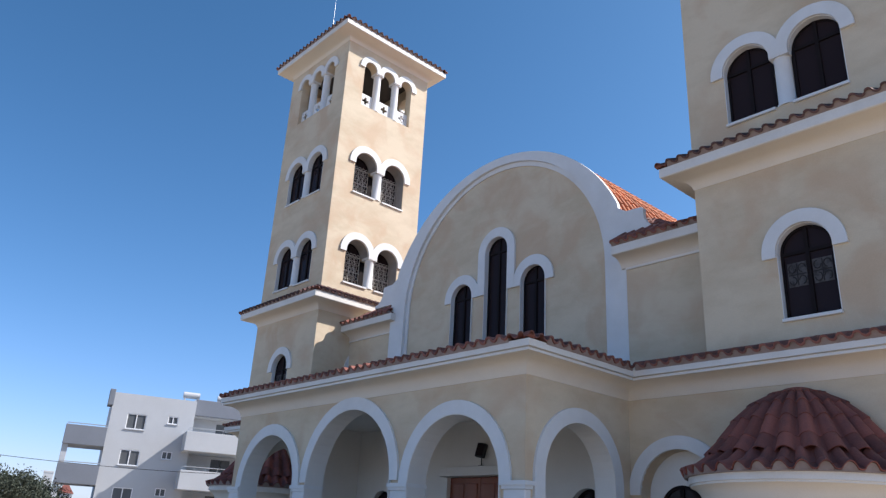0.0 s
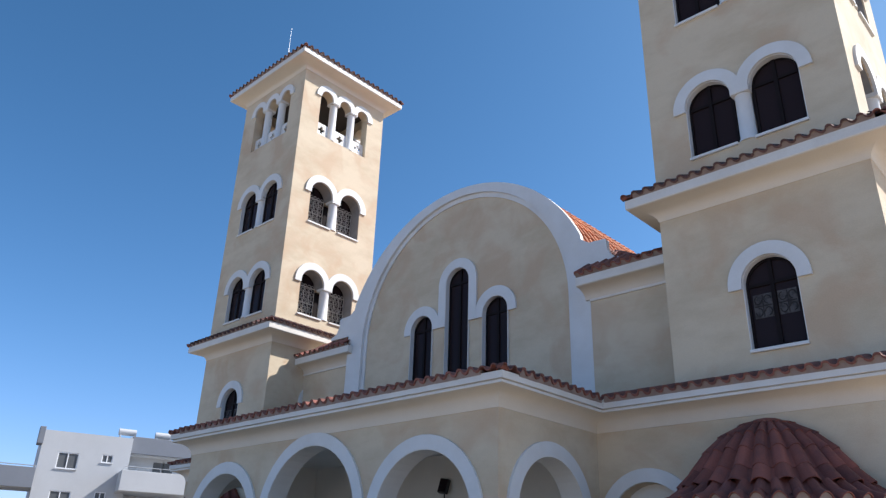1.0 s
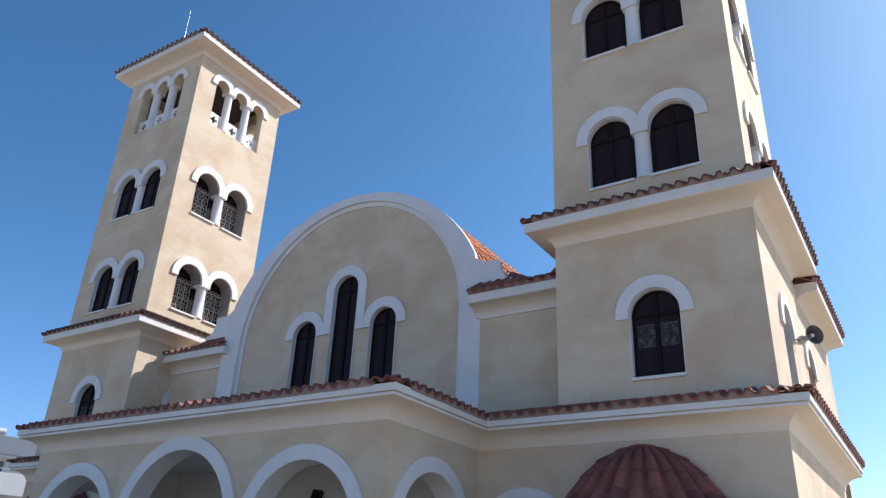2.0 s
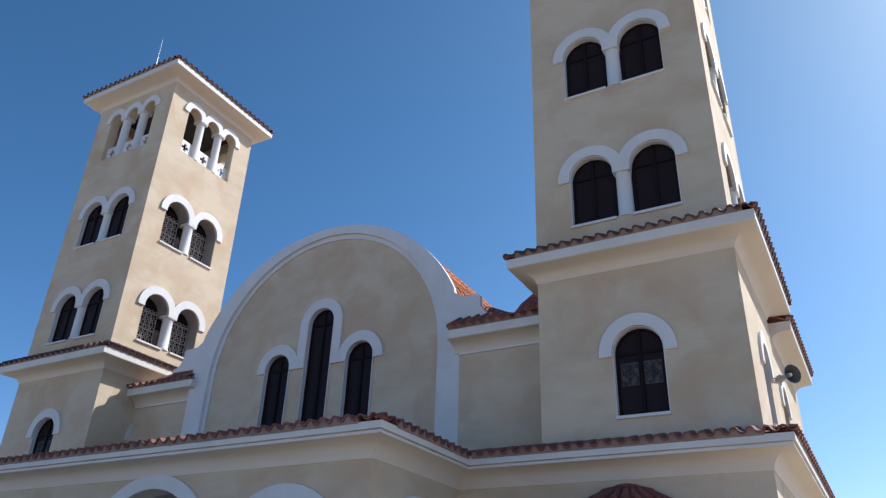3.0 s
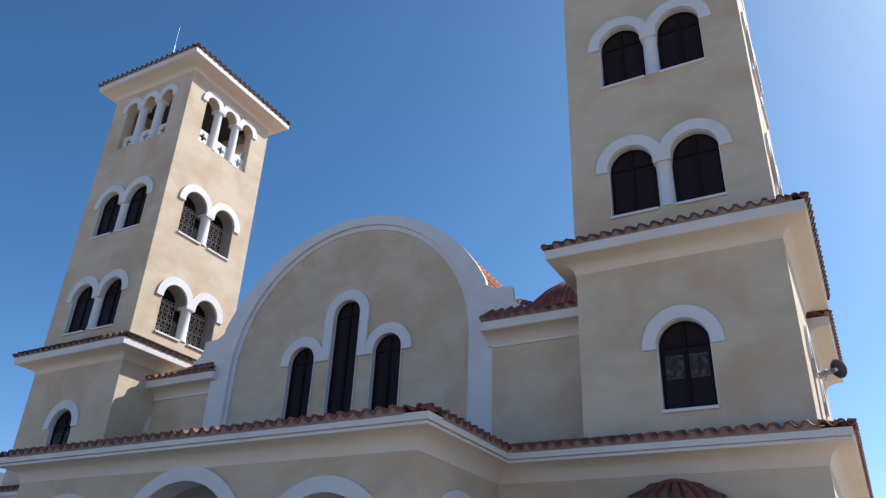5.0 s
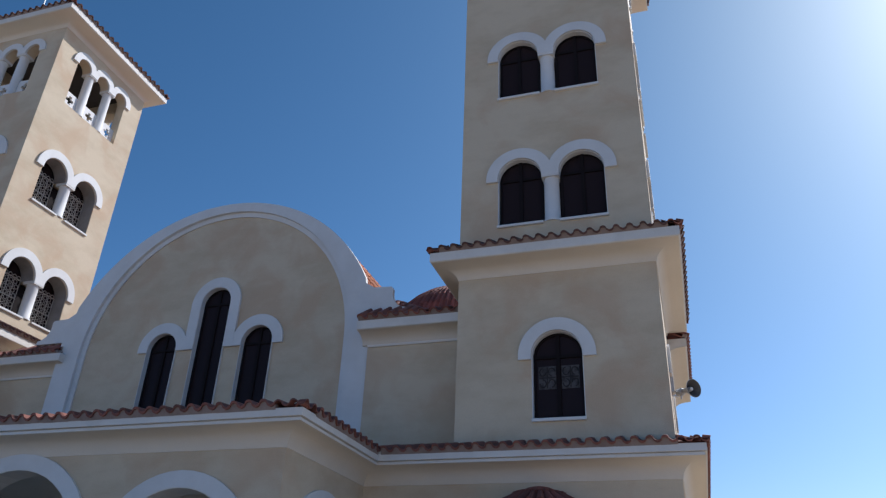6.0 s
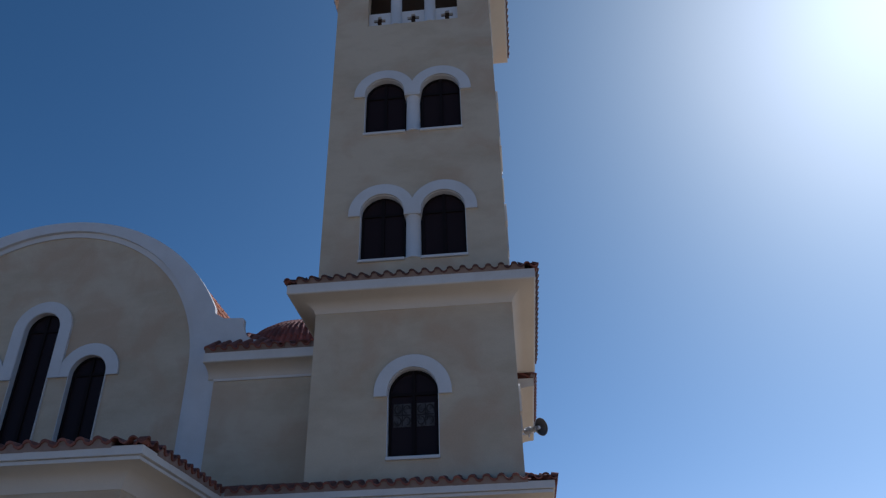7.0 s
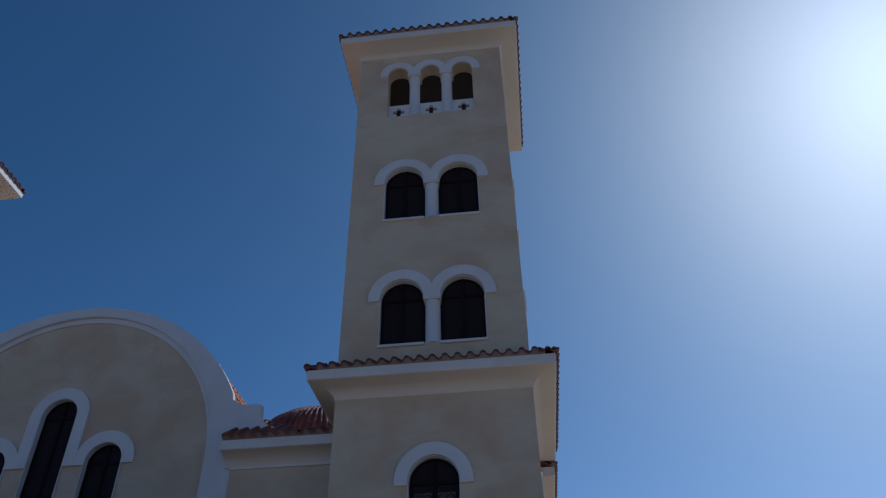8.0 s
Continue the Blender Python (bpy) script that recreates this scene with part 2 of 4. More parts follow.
def ring(cx, spring, r0, r1, y0, y1, leg=0.0, lo=-99.0, hi=99.0, n=22):
    """A raised arch band; lo and hi cut it where it meets its neighbour."""
    inner, outer = arc(cx, spring, r0, n), arc(cx, spring, r1, n)
    if leg:
        inner = [(cx - r0, spring - leg)] + inner + [(cx + r0, spring - leg)]
        outer = [(cx - r1, spring - leg)] + outer + [(cx + r1, spring - leg)]
    bm = bmesh.new()
    rows = []
    for (a, za), (b, zb) in zip(inner, outer):
        a, b = min(max(a, lo), hi), min(max(b, lo), hi)
        rows.append([bm.verts.new(p) for p in ((a, y0, za), (b, y0, zb), (b, y1, zb), (a, y1, za))])
    for p, q in zip(rows, rows[1:]):
        for k in range(4):
            bm.faces.new((p[k], p[(k + 1) % 4], q[(k + 1) % 4], q[k]))
    bm.faces.new(rows[0])
    bm.faces.new(rows[-1][::-1])
    bmesh.ops.remove_doubles(bm, verts=bm.verts[:], dist=1e-5)
    return bm


def sweep(path, profile, closed, ends=None):
    """Carries a profile of (outwards, z) along wall corners in plan, mitred; outwards is to the right of the way."""
    bm = bmesh.new()
    pts = [Vector(p) for p in path]
    k = len(pts)
    rows = []
    for i, p in enumerate(pts):
        d0 = (p - pts[i - 1]).normalized() if closed or i else None
        d1 = (pts[(i + 1) % k] - p).normalized() if closed or i < k - 1 else None
        d0, d1 = d0 or d1, d1 or d0
        n0, n1 = Vector((d0.y, -d0.x)), Vector((d1.y, -d1.x))
        mit = (n0 + n1) / (1 + n0.dot(n1))
        rows.append([bm.verts.new((p.x + mit.x * o, p.y + mit.y * o, z)) for o, z in profile])
    for i in range(k if closed else k - 1):
        a, b = rows[i], rows[(i + 1) % k]
        for j in range(len(profile) - 1):
            bm.faces.new((a[j], b[j], b[j + 1], a[j + 1]))
    if not closed and ends:                   # close both ends with the whole section
        for p, q in ((pts[0], pts[0] - pts[1]), (pts[-1], pts[-1] - pts[-2])):
            d = q.normalized() if p is pts[-1] else -q.normalized()
            bm.faces.new([bm.verts.new((p.x + d.y * o, p.y - d.x * o, z)) for o, z in ends])
    return bm


def cornice(z_tip, over, drop=0.24, face=0.20, groove=False):
    """Cove and fascia of an eave whose tile edge lies at height z_tip, over metres out of the wall."""
    zf = z_tip - 0.03 - face
    o = over - 0.05
    cove = [(0.012 + (o - 0.05) * (1 - math.cos(a)), zf - drop + drop * math.sin(a)) for a in [radians(k) for k in (0, 18, 36, 54, 72, 90)]]
    soffit = [(-0.02, zf - drop - 0.01)] + cove + [(o - 0.035, zf)]
    lip = [(o - 0.035, zf + 0.045), (o - 0.065, zf + 0.047), (o - 0.065, zf + 0.062), (o, zf + 0.065)]
    band = [(o - 0.035, zf)] + (lip if groove else [(o - 0.01, zf + 0.008), (o, zf + 0.02)]) + [(o, z_tip - 0.025), (o - 0.01, z_tip - 0.02), (-0.02, z_tip - 0.02), (-0.02, zf - drop - 0.01)]
    return soffit, band


# ---- roof tiles ----
PITCH, LENGTH, COURSE = 0.25, 0.44, 0.36


def tile_mesh(name, width=PITCH, length=LENGTH, high=0.050, mat=None, bedded=False):
    """An S-shaped clay tile: its lower end at y = 0, its upper end at y = length. bedded: with mortar under its cover."""
    bm = bmesh.new()
    prof = []
    for i in range(8):                     # cover
        a = math.pi * i / 8
        prof.append((width * (0.235 - 0.245 * math.cos(a)), high * math.sin(a)))
    for i in range(9):                     # pan
        prof.append((width * (0.48 + 0.54 * i / 8), -0.036 * math.sin(math.pi * i / 8)))
    t = 0.040 if bedded else 0.022
    rows = []
    for y, lift in ((0.0, 0.022), (length, 0.0)):
        rows.append([bm.verts.new((x - width / 2, y, z + lift + t)) for x, z in prof])
        rows.append([bm.verts.new((x - width / 2, y, z + lift)) for x, z in prof])
    for i in range(len(prof) - 1):
        bm.faces.new((rows[0][i], rows[0][i + 1], rows[2][i + 1], rows[2][i]))
        bm.faces.new((rows[1][i + 1], rows[1][i], rows[3][i], rows[3][i + 1]))
        bm.faces.new((rows[1][i], rows[1][i + 1], rows[0][i + 1], rows[0][i]))
    if bedded:                             # mortar packed up to the tile's underside, its face flush
        under = [(x - width / 2, z + 0.021) for x, z in prof]
        front = [bm.verts.new((x, 0.03, z)) for x, z in under] + [bm.verts.new((under[-1][0], 0.035, -0.055)), bm.verts.new((under[0][0], 0.035, -0.055))]
        back = [bm.verts.new((v.co.x, 0.12, v.co.z - 0.006)) for v in front]
        mortar = [bm.faces.new(front), bm.faces.new(back[::-1])]
        mortar += [bm.faces.new((front[i - 1], front[i], back[i], back[i - 1])) for i in range(len(front))]
        for f in mortar:
            f.material_index = 1
    me = to_mesh(name, bm, mat or TILE, True)
    me.materials.append(MORTAR)
    return me


def ridge_mesh(name, length=0.42, r=0.085, mat=None):
    bm = bmesh.new()
    rows = []
    for y, k in ((0.0, 1.08), (length, 0.92)):
        for t in (0.0, 0.018):
            rows.append([bm.verts.new(((r * k - t) * math.cos(math.pi * i / 8), y, (r * k - t) * math.sin(math.pi * i / 8) * 0.9)) for i in range(9)])
    for i in range(8):
        bm.faces.new((rows[0][i], rows[0][i + 1], rows[2][i + 1], rows[2][i]))
        bm.faces.new((rows[1][i + 1], rows[1][i], rows[3][i], rows[3][i + 1]))
        bm.faces.new((rows[1][i], rows[1][i + 1], rows[0][i + 1], rows[0][i]))
    return to_mesh(name, bm, mat or TILE, True)


TILE_M, TILE_EAVE, RIDGE_M = tile_mesh("tile"), tile_mesh("eave_tile", bedded=True), ridge_mesh("ridge_tile")
TILE_D, TILE_D_EAVE, RIDGE_D = tile_mesh("tower_tile", mat=TILE_DARK), tile_mesh("tower_eave_tile", mat=TILE_DARK, bedded=True), ridge_mesh("tower_ridge_tile", mat=TILE_DARK)
TILE_O = tile_mesh("nave_tile", mat=TILE_ORANGE)
CUT_TILES = [(cut, tile_mesh("cut_tile", length=cut)) for cut in (0.32, 0.22, 0.12)]      # cut along the hips


def tile_rows(parent, a, b, slope, rows, hip0=0.0, hip1=0.0, mesh=None, eave=None):
    """Courses of tiles on an eave from a to b, rising to the left of the way from a to b.
    hip0, hip1: how far each end draws in per metre of run (negative where the roof widens)."""
    a, b = Vector(a), Vector(b)
    along = (b - a).normalized()
    run = Vector((-along.y, along.x, 0))
    up = run * math.cos(slope) + Vector((0, 0, math.sin(slope)))
    norm = along.cross(up)
    full = (b - a).length
    n = round(full / PITCH)
    p = full / n
    for k in range(rows):
        inset = k * COURSE * math.cos(slope)
        for i in range(-3, n + 3):
            c = (i + 0.5) * p
            if c < hip0 * inset or c > full - hip1 * inset:
                continue
            if k == 0 and not 0 <= i < n:
                continue
            room = min((c / hip0 - inset if hip0 > 0 else 9), ((full - c) / hip1 - inset if hip1 > 0 else 9)) / math.cos(slope)
            piece = eave if eave and k == 0 else mesh or TILE_M
            if room < 0.40:
                piece = next((q for cut, q in CUT_TILES if cut <= room + 0.05), None)
                if piece is None:
                    continue
            o = a + along * c + up * (k * COURSE) + norm * random.uniform(-0.004, 0.004)
            m = Matrix((along, up, norm)).transposed().to_4x4()
            m.translation = o
            m = m @ Matrix.Rotation(random.uniform(-0.012, 0.012), 4, "Z")
            to_object("tile", piece, parent, m)


def hip_tiles(parent, a, b, mesh=None):
    a, b = Vector(a), Vector(b)
    d = (b - a).normalized()
    a = a + d * 0.12 - Vector((0, 0, 0.05))
    side = d.cross(Vector((0, 0, 1))).normalized()
    m = Matrix((side, d, side.cross(d))).transposed().to_4x4()
    for k in range(max(1, round((b - a).length / 0.36))):
        q = m.copy()
        q.translation = a + d * (k * 0.36) + Vector((0, 0, 0.012))
        to_object("ridge_tile", mesh or RIDGE_M, parent, q)


def deck(corners, depth=0.05):
    """A thin roof slab under the tiles from four corners."""
    bm = bmesh.new()
    top = [bm.verts.new(c) for c in corners]
    low = [bm.verts.new((c[0], c[1], c[2] - depth)) for c in corners]
    n = len(top)
    bm.faces.new(top)
    bm.faces.new(low[::-1])
    for i in range(n):
        bm.faces.new((top[i], low[i], low[(i + 1) % n], top[(i + 1) % n]))
    return bm


# ---- ground ----
bm = bmesh.new()
v = [bm.verts.new((x, y, 0)) for x, y in ((-1500, -1500), (1500, -1500), (1500, 1500), (-1500, 1500))]
bm.faces.new(v)
tagged(part("ground", bm, PAVING), "pale paved church yard and open land", "ground", kind="structure")


# ---- bell towers ----
HALF = 1.94                      # half the tower's width
FRONT = -HALF                    # its front wall in its own coordinates
WALL = 0.62


def window_meshes(r, height, grille):
    """Frame, glass and grille of one arched window whose sill is at z = 0 and arch springs at height - r."""
    s = height - r
    surround = panel(arch_hole(0, 0, s, r), [arch_hole(-0.0, 0.06, s, r - 0.06)], 0, 0.06)
    box(surround, -0.035, 0.035, -0.012, 0.05, 0.04, height - 0.03)
    box(surround, -r + 0.03, r - 0.03, -0.006, 0.05, s - 0.03, s + 0.03)
    fm = to_mesh("window_frame", surround, BRONZE)
    pane = panel(arch_hole(0, 0.03, s, r - 0.03), [], 0.03, 0.036)
    pm = to_mesh("pane", pane, GLASS)
    gm = None
    if grille:
        g = bmesh.new()
        w, step = r - 0.05, 0.155
        z = 0.04
        row = 0
        while z < s - 0.02:
            x = -w + (step / 2 if row % 2 else 0)
            while x < w:
                # scrolls: small open rings joined by short bars
                for q in range(8):
                    a0, a1 = q * math.pi / 4, (q + 1) * math.pi / 4
                    tube(g, (x + 0.062 * math.cos(a0), -0.045, z + 0.07 + 0.062 * math.sin(a0)),
                         (x + 0.062 * math.cos(a1), -0.045, z + 0.07 + 0.062 * math.sin(a1)), 0.011, n=4, cap=False)
                x += step
            z += 0.135
            row += 1
        for x in (-w, -w / 2, 0.0, w / 2, w):
            tube(g, (x, -0.045, 0.0), (x, -0.045, s), 0.012, n=5)
        for zz in (0.03, s * 0.5, s):
            tube(g, (-w - 0.03, -0.045, zz), (w + 0.03, -0.045, zz), 0.012, n=5)
        gm = to_mesh("grille", g, IRON)
    return fm, pm, gm


def column_mesh(name, height, r, block):
    """A short round column with base and capital; height runs up to the springing of the arches."""
    bm = bmesh.new()
    lathe(bm, [(0.0, 0.0), (r * 1.15, 0.0), (r * 1.15, 0.05), (r, 0.08), (r * 0.97, height - 0.14), (r * 1.05, height - 0.11), (r * 1.0, height - 0.08), (0, height - 0.08)], 20)
    box(bm, -block, block, -r * 1.2, r * 1.2, height - 0.09, height)
    return to_mesh(name, bm, WHITE, True)


def bell_tower(m):
    t = thing("bell_tower", "cream stucco bell tower with white arch trims and tiled eaves", "tower", m, "bell towers")
    W1, W2, W3 = (9.40, 10.54), (12.76, 13.92), (16.28, 17.92)
    PAIR, R1 = (-0.655, 0.655), 0.475
    TRIPLE, R3 = (-0.87, 0.0, 0.87), 0.275
    low_face = panel([(-HALF, 0), (HALF - WALL, 0), (HALF - WALL, 8.60), (-HALF, 8.60)], [arch_hole(0, 5.32, 6.51, 0.48)], FRONT, FRONT + WALL)
    up_face = panel([(-HALF, 8.60), (HALF - WALL, 8.60), (HALF - WALL, 15.6), (-HALF, 15.6)],
                    [arcade_hole(PAIR, W1[0], W1[1], R1), arcade_hole(PAIR, W2[0], W2[1], R1)], FRONT, FRONT + WALL)
    thin = 0.33                                      # the open belfry has thinner walls
    top_face = panel([(-HALF, 15.6), (HALF - thin, 15.6), (HALF - thin, 18.95), (-HALF, 18.95)],
                     [arcade_hole(TRIPLE, W3[0], W3[1], R3)], FRONT, FRONT + thin)
    top_wall = to_mesh("belfry_wall", top_face, STUCCO)
    low, up = to_mesh("lower_wall", low_face, STUCCO), to_mesh("upper_wall", up_face, STUCCO)
    surround, pane, grille = window_meshes(R1, 1.635, True)
    lframe, lpane, _ = window_meshes(0.48, 1.67, False)
    laces, scrolls = [], []
    for s in (-1, 1):                                # patterned panels behind the lower glass
        lace = bmesh.new()
        cx, cz = s * 0.215, 0.80
        box(lace, cx - 0.165, cx + 0.165, 0.022, 0.027, cz - 0.22, cz + 0.22)
        net = bmesh.new()                            # dark scrolls round a small cross
        tube(net, (cx, 0.019, cz - 0.2), (cx, 0.019, cz + 0.2), 0.010, n=5)
        tube(net, (cx - 0.15, 0.019, cz), (cx + 0.15, 0.019, cz), 0.010, n=5)
        for qx, qz, turn in ((1, 1, 0), (-1, 1, 2), (-1, -1, 4), (1, -1, 6)):
            for i in range(6):
                a0, a1 = (turn + i) * math.pi / 4, (turn + i + 1) * math.pi / 4
                tube(net, (cx + qx * 0.082 + 0.062 * math.cos(a0), 0.019, cz + qz * 0.11 + 0.075 * math.sin(a0)),
                     (cx + qx * 0.082 + 0.062 * math.cos(a1), 0.019, cz + qz * 0.11 + 0.075 * math.sin(a1)), 0.010, n=5)
        scrolls.append(to_mesh("scroll", net, SCROLL))
        laces.append(to_mesh("lace_panel", lace, CURTAIN))
    linings = []                                     # white plastered reveals of the front and rear windows
    for c, side in ((PAIR[0], -1), (PAIR[1], 1)):
        lining = ring(c, 0, R1 - 0.014, R1 - 0.001, 0.0, 0.15)
        a, b = sorted((c + side * (R1 - 0.014), c + side * (R1 - 0.001)))
        box(lining, a, b, 0.0, 0.15, -1.14, 0.0)
        linings.append(to_mesh("reveal", lining, WHITE))
    flank_linings = []                               # darker grey linings in the deep windows of the flanks
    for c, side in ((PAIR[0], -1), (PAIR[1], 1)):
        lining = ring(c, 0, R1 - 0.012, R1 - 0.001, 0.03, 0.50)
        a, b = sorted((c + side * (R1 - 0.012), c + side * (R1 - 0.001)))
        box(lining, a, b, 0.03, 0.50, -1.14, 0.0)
        flank_linings.append(to_mesh("reveal", lining, REVEAL_GREY))
    low_lining = to_mesh("reveal", ring(0, 0, 0.466, 0.479, 0.0, 0.13, 1.18), WHITE)
    sill = to_mesh("sill", soft_box(-R1 - 0.015, R1 + 0.015, -0.055, 0.2, -0.06, 0.0), WHITE)
    trims1 = [to_mesh("arch_trim", ring(c, 0, R1, R1 + 0.25, -0.055, 0.02, 0.06, lo, hi), WHITE, False)
              for c, lo, hi in ((PAIR[0], -99, 0.0), (PAIR[1], 0.0, 99))]
    half = TRIPLE[2] / 2
    trims3 = [to_mesh("arch_trim", ring(c, 0, R3, R3 + 0.22, -0.055, 0.02, 0.05, lo, hi, 14), WHITE, False)
              for c, lo, hi in ((TRIPLE[0], -99, -half), (0, -half, half), (TRIPLE[2], half, 99))]
    trim0 = to_mesh("arch_trim", ring(0, 0, 0.48, 0.725, -0.055, 0.02, 0.07), WHITE)
    col1 = column_mesh("column", 1.14, 0.165, 0.185)
    col3 = column_mesh("column", 1.64, 0.145, 0.175)
    # parapet panels with a cross cut through
    cr, ca = 0.055, 0.15
    cross = [(-cr, -ca), (cr, -ca), (cr, -cr), (ca, -cr), (ca, cr), (cr, cr), (cr, ca), (-cr, ca), (-cr, cr), (-ca, cr), (-ca, -cr), (-cr, -cr)]
    para = panel([(-R3 - 0.04, -0.27), (R3 + 0.04, -0.27), (R3 + 0.04, 0.27), (-R3 - 0.04, 0.27)], [cross], 0, 0.07)
    para = to_mesh("parapet_panel", para, WHITE)
    for k in range(4):
        rot = Matrix.Rotation(k * math.pi / 2, 4, "Z")
        to_object("lower_wall", low, t, rot)
        to_object("upper_wall", up, t, rot)
        to_object("belfry_wall", top_wall, t, rot)
        wf = to_object("window_frame", lframe, t, rot @ pose(0, FRONT + 0.12, 5.32))
        to_object("pane", lpane, wf)
        for lace, scroll in zip(laces, scrolls):
            to_object("lace_panel", lace, wf)
            to_object("scroll", scroll, wf)
        to_object("sill", sill, t, rot @ pose(0, FRONT, 5.32))
        to_object("arch_trim", trim0, t, rot @ pose(0, FRONT, 6.51))
        to_object("reveal", low_lining, t, rot @ pose(0, FRONT, 6.51))
        for z0, z1 in (W1, W2):
            for i, c in enumerate(PAIR):
                wf = to_object("window_frame", surround, t, rot @ pose(c, FRONT + (0.47 if k % 2 else 0.13), z0))
                to_object("pane", pane, wf)
                if k % 2:
                    to_object("grille", grille, wf)
                to_object("sill", sill, t, rot @ pose(c, FRONT, z0))
                to_object("arch_trim", trims1[i], t, rot @ pose(0, FRONT, z1))
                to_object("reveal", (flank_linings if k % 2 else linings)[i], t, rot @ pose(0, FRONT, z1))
            to_object("column", col1, t, rot @ pose(0, FRONT + 0.15, z0))
        for i, c in enumerate(TRIPLE):
            to_object("arch_trim", trims3[i], t, rot @ pose(0, FRONT, W3[1]))
            to_object("parapet_panel", para, t, rot @ pose(c, FRONT + 0.15, 16.60))
        for c in (-half, half):
            to_object("column", col3, t, rot @ pose(c, FRONT + 0.14, 16.28))
    # mullions behind the columns close the gaps between paired windows
    mull = soft_box(-0.2, 0.2, 0, 0.05, 0, 1.1, 0.005)
    mull = to_mesh("mullion", mull, BRONZE)
    for k in range(4):
        rot = Matrix.Rotation(k * math.pi / 2, 4, "Z")
        for z0, _ in (W1, W2):
            to_object("mullion", mull, t, rot @ pose(0, FRONT + (0.53 if k % 2 else 0.255), z0))
    # floors and the inside of the belfry
    i0 = HALF - 0.31
    # slabs carry the interior's shade in their dark colour
    for name, z0, z1, mat in (("floor_slab", 8.50, 8.62, INTERIOR_SHADE), ("floor_slab", 16.18, 16.36, BELFRY_SHADE), ("belfry_ceiling", 18.62, 18.72, BELFRY_SHADE)):
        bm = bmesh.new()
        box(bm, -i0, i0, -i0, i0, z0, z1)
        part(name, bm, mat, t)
    # eaves
    corners = [(-HALF, -HALF), (-HALF, HALF), (HALF, HALF), (HALF, -HALF)]
    square = corners[::-1]
    for z_tip, over in ((8.70, 0.53), (19.17, 0.56)):
        so, ba = cornice(z_tip, over)
        part("cornice", sweep(square, so, True), SOFFIT, t, smooth=True)
        part("fascia", sweep(square, ba, True), FASCIA, t)
    slope = radians(27)
    for z_tip, rows, top in ((8.70, 2, 0.53), (19.17, 3, 0.0)):
        e = HALF + (0.53 if top else 0.56)
        roof = new("roof")
        roof.parent = t
        sl = slope if top else radians(22)
        for k in range(4):
            c, s = math.cos(k * math.pi / 2), math.sin(k * math.pi / 2)
            turn = lambda x, y: (c * x - s * y, s * x + c * y)
            a, b = turn(-e, -e), turn(e, -e)
            tile_rows(roof, (*a, z_tip), (*b, z_tip), sl, rows, 1.0, 1.0, TILE_D, TILE_D_EAVE)
            h = top if top else e
            hip_tiles(roof, (*turn(e, -e), z_tip + 0.02), (*turn(e - min(h, 0.95), -e + min(h, 0.95)), z_tip + 0.02 + min(h, 0.95) * math.tan(sl)), RIDGE_D)
        zi = z_tip + (top if top else e) * math.tan(sl)
        inner = e - (top if top else e - 0.01)
        bm = bmesh.new()
        o = [bm.verts.new((x * (e - 0.14), y * (e - 0.14), z_tip + 0.02)) for x, y in ((-1, -1), (1, -1), (1, 1), (-1, 1))]
        n = [bm.verts.new((x * inner, y * inner, zi)) for x, y in ((-1, -1), (1, -1), (1, 1), (-1, 1))]
        for i in range(4):
            bm.faces.new((o[i], o[(i + 1) % 4], n[(i + 1) % 4], n[i]))
        if not top:
            bm.faces.new(n)
        to_object("roof_deck", to_mesh("roof_deck", bm, TILE_DARK), roof)
    return t


TOWER_X, TOWER_Y = 8.60, 2.49
right_tower = bell_tower(pose(TOWER_X, TOWER_Y, 0))
copy_thing(right_tower, pose(-TOWER_X, TOWER_Y, 0))


# ---- church front: lower walls, porch, gable ----
church = thing("church_front", "cream stucco church front with rounded gable and white trims", "church")
LOW_Y, PORCH_Y, SIDE_X, PORCH_X = 0.53, -2.47, 10.58, 4.95
LOW_TOP = 4.72
SPRING = 2.46
for sx in (1, -1):
    x0, x1 = sorted((sx * PORCH_X, sx * SIDE_X))
    o = panel([(x0, 0), (x1, 0), (x1, LOW_TOP), (x0, LOW_TOP)], [arch_hole(sx * 5.95, 0.0, SPRING, 0.79)], LOW_Y, LOW_Y + 0.30)
    part("aisle_wall", o, STUCCO, church)
    n0, n1 = sorted((sx * 5.05, sx * 6.85))
    part("niche_back", panel([(n0, 0), (n1, 0), (n1, 3.3), (n0, 3.3)], [arch_hole(sx * 5.82, 1.1, 2.2, 0.45)], LOW_Y + 0.305, LOW_Y + 0.345), INNER, church)
    part("arch_trim", ring(sx * 5.95, SPRING, 0.79, 1.03, LOW_Y - 0.05, LOW_Y + 0.02, 0.0), WHITE, church)
    s = panel([(LOW_Y + 0.302, 0), (7.6, 0), (7.6, LOW_TOP), (LOW_Y + 0.302, LOW_TOP)], [], 0, 0.1)
    part("side_wall", s, STUCCO, church, m=pose(SIDE_X if sx > 0 else -SIDE_X + 0.1, 0, 0, 0, 0, 90))

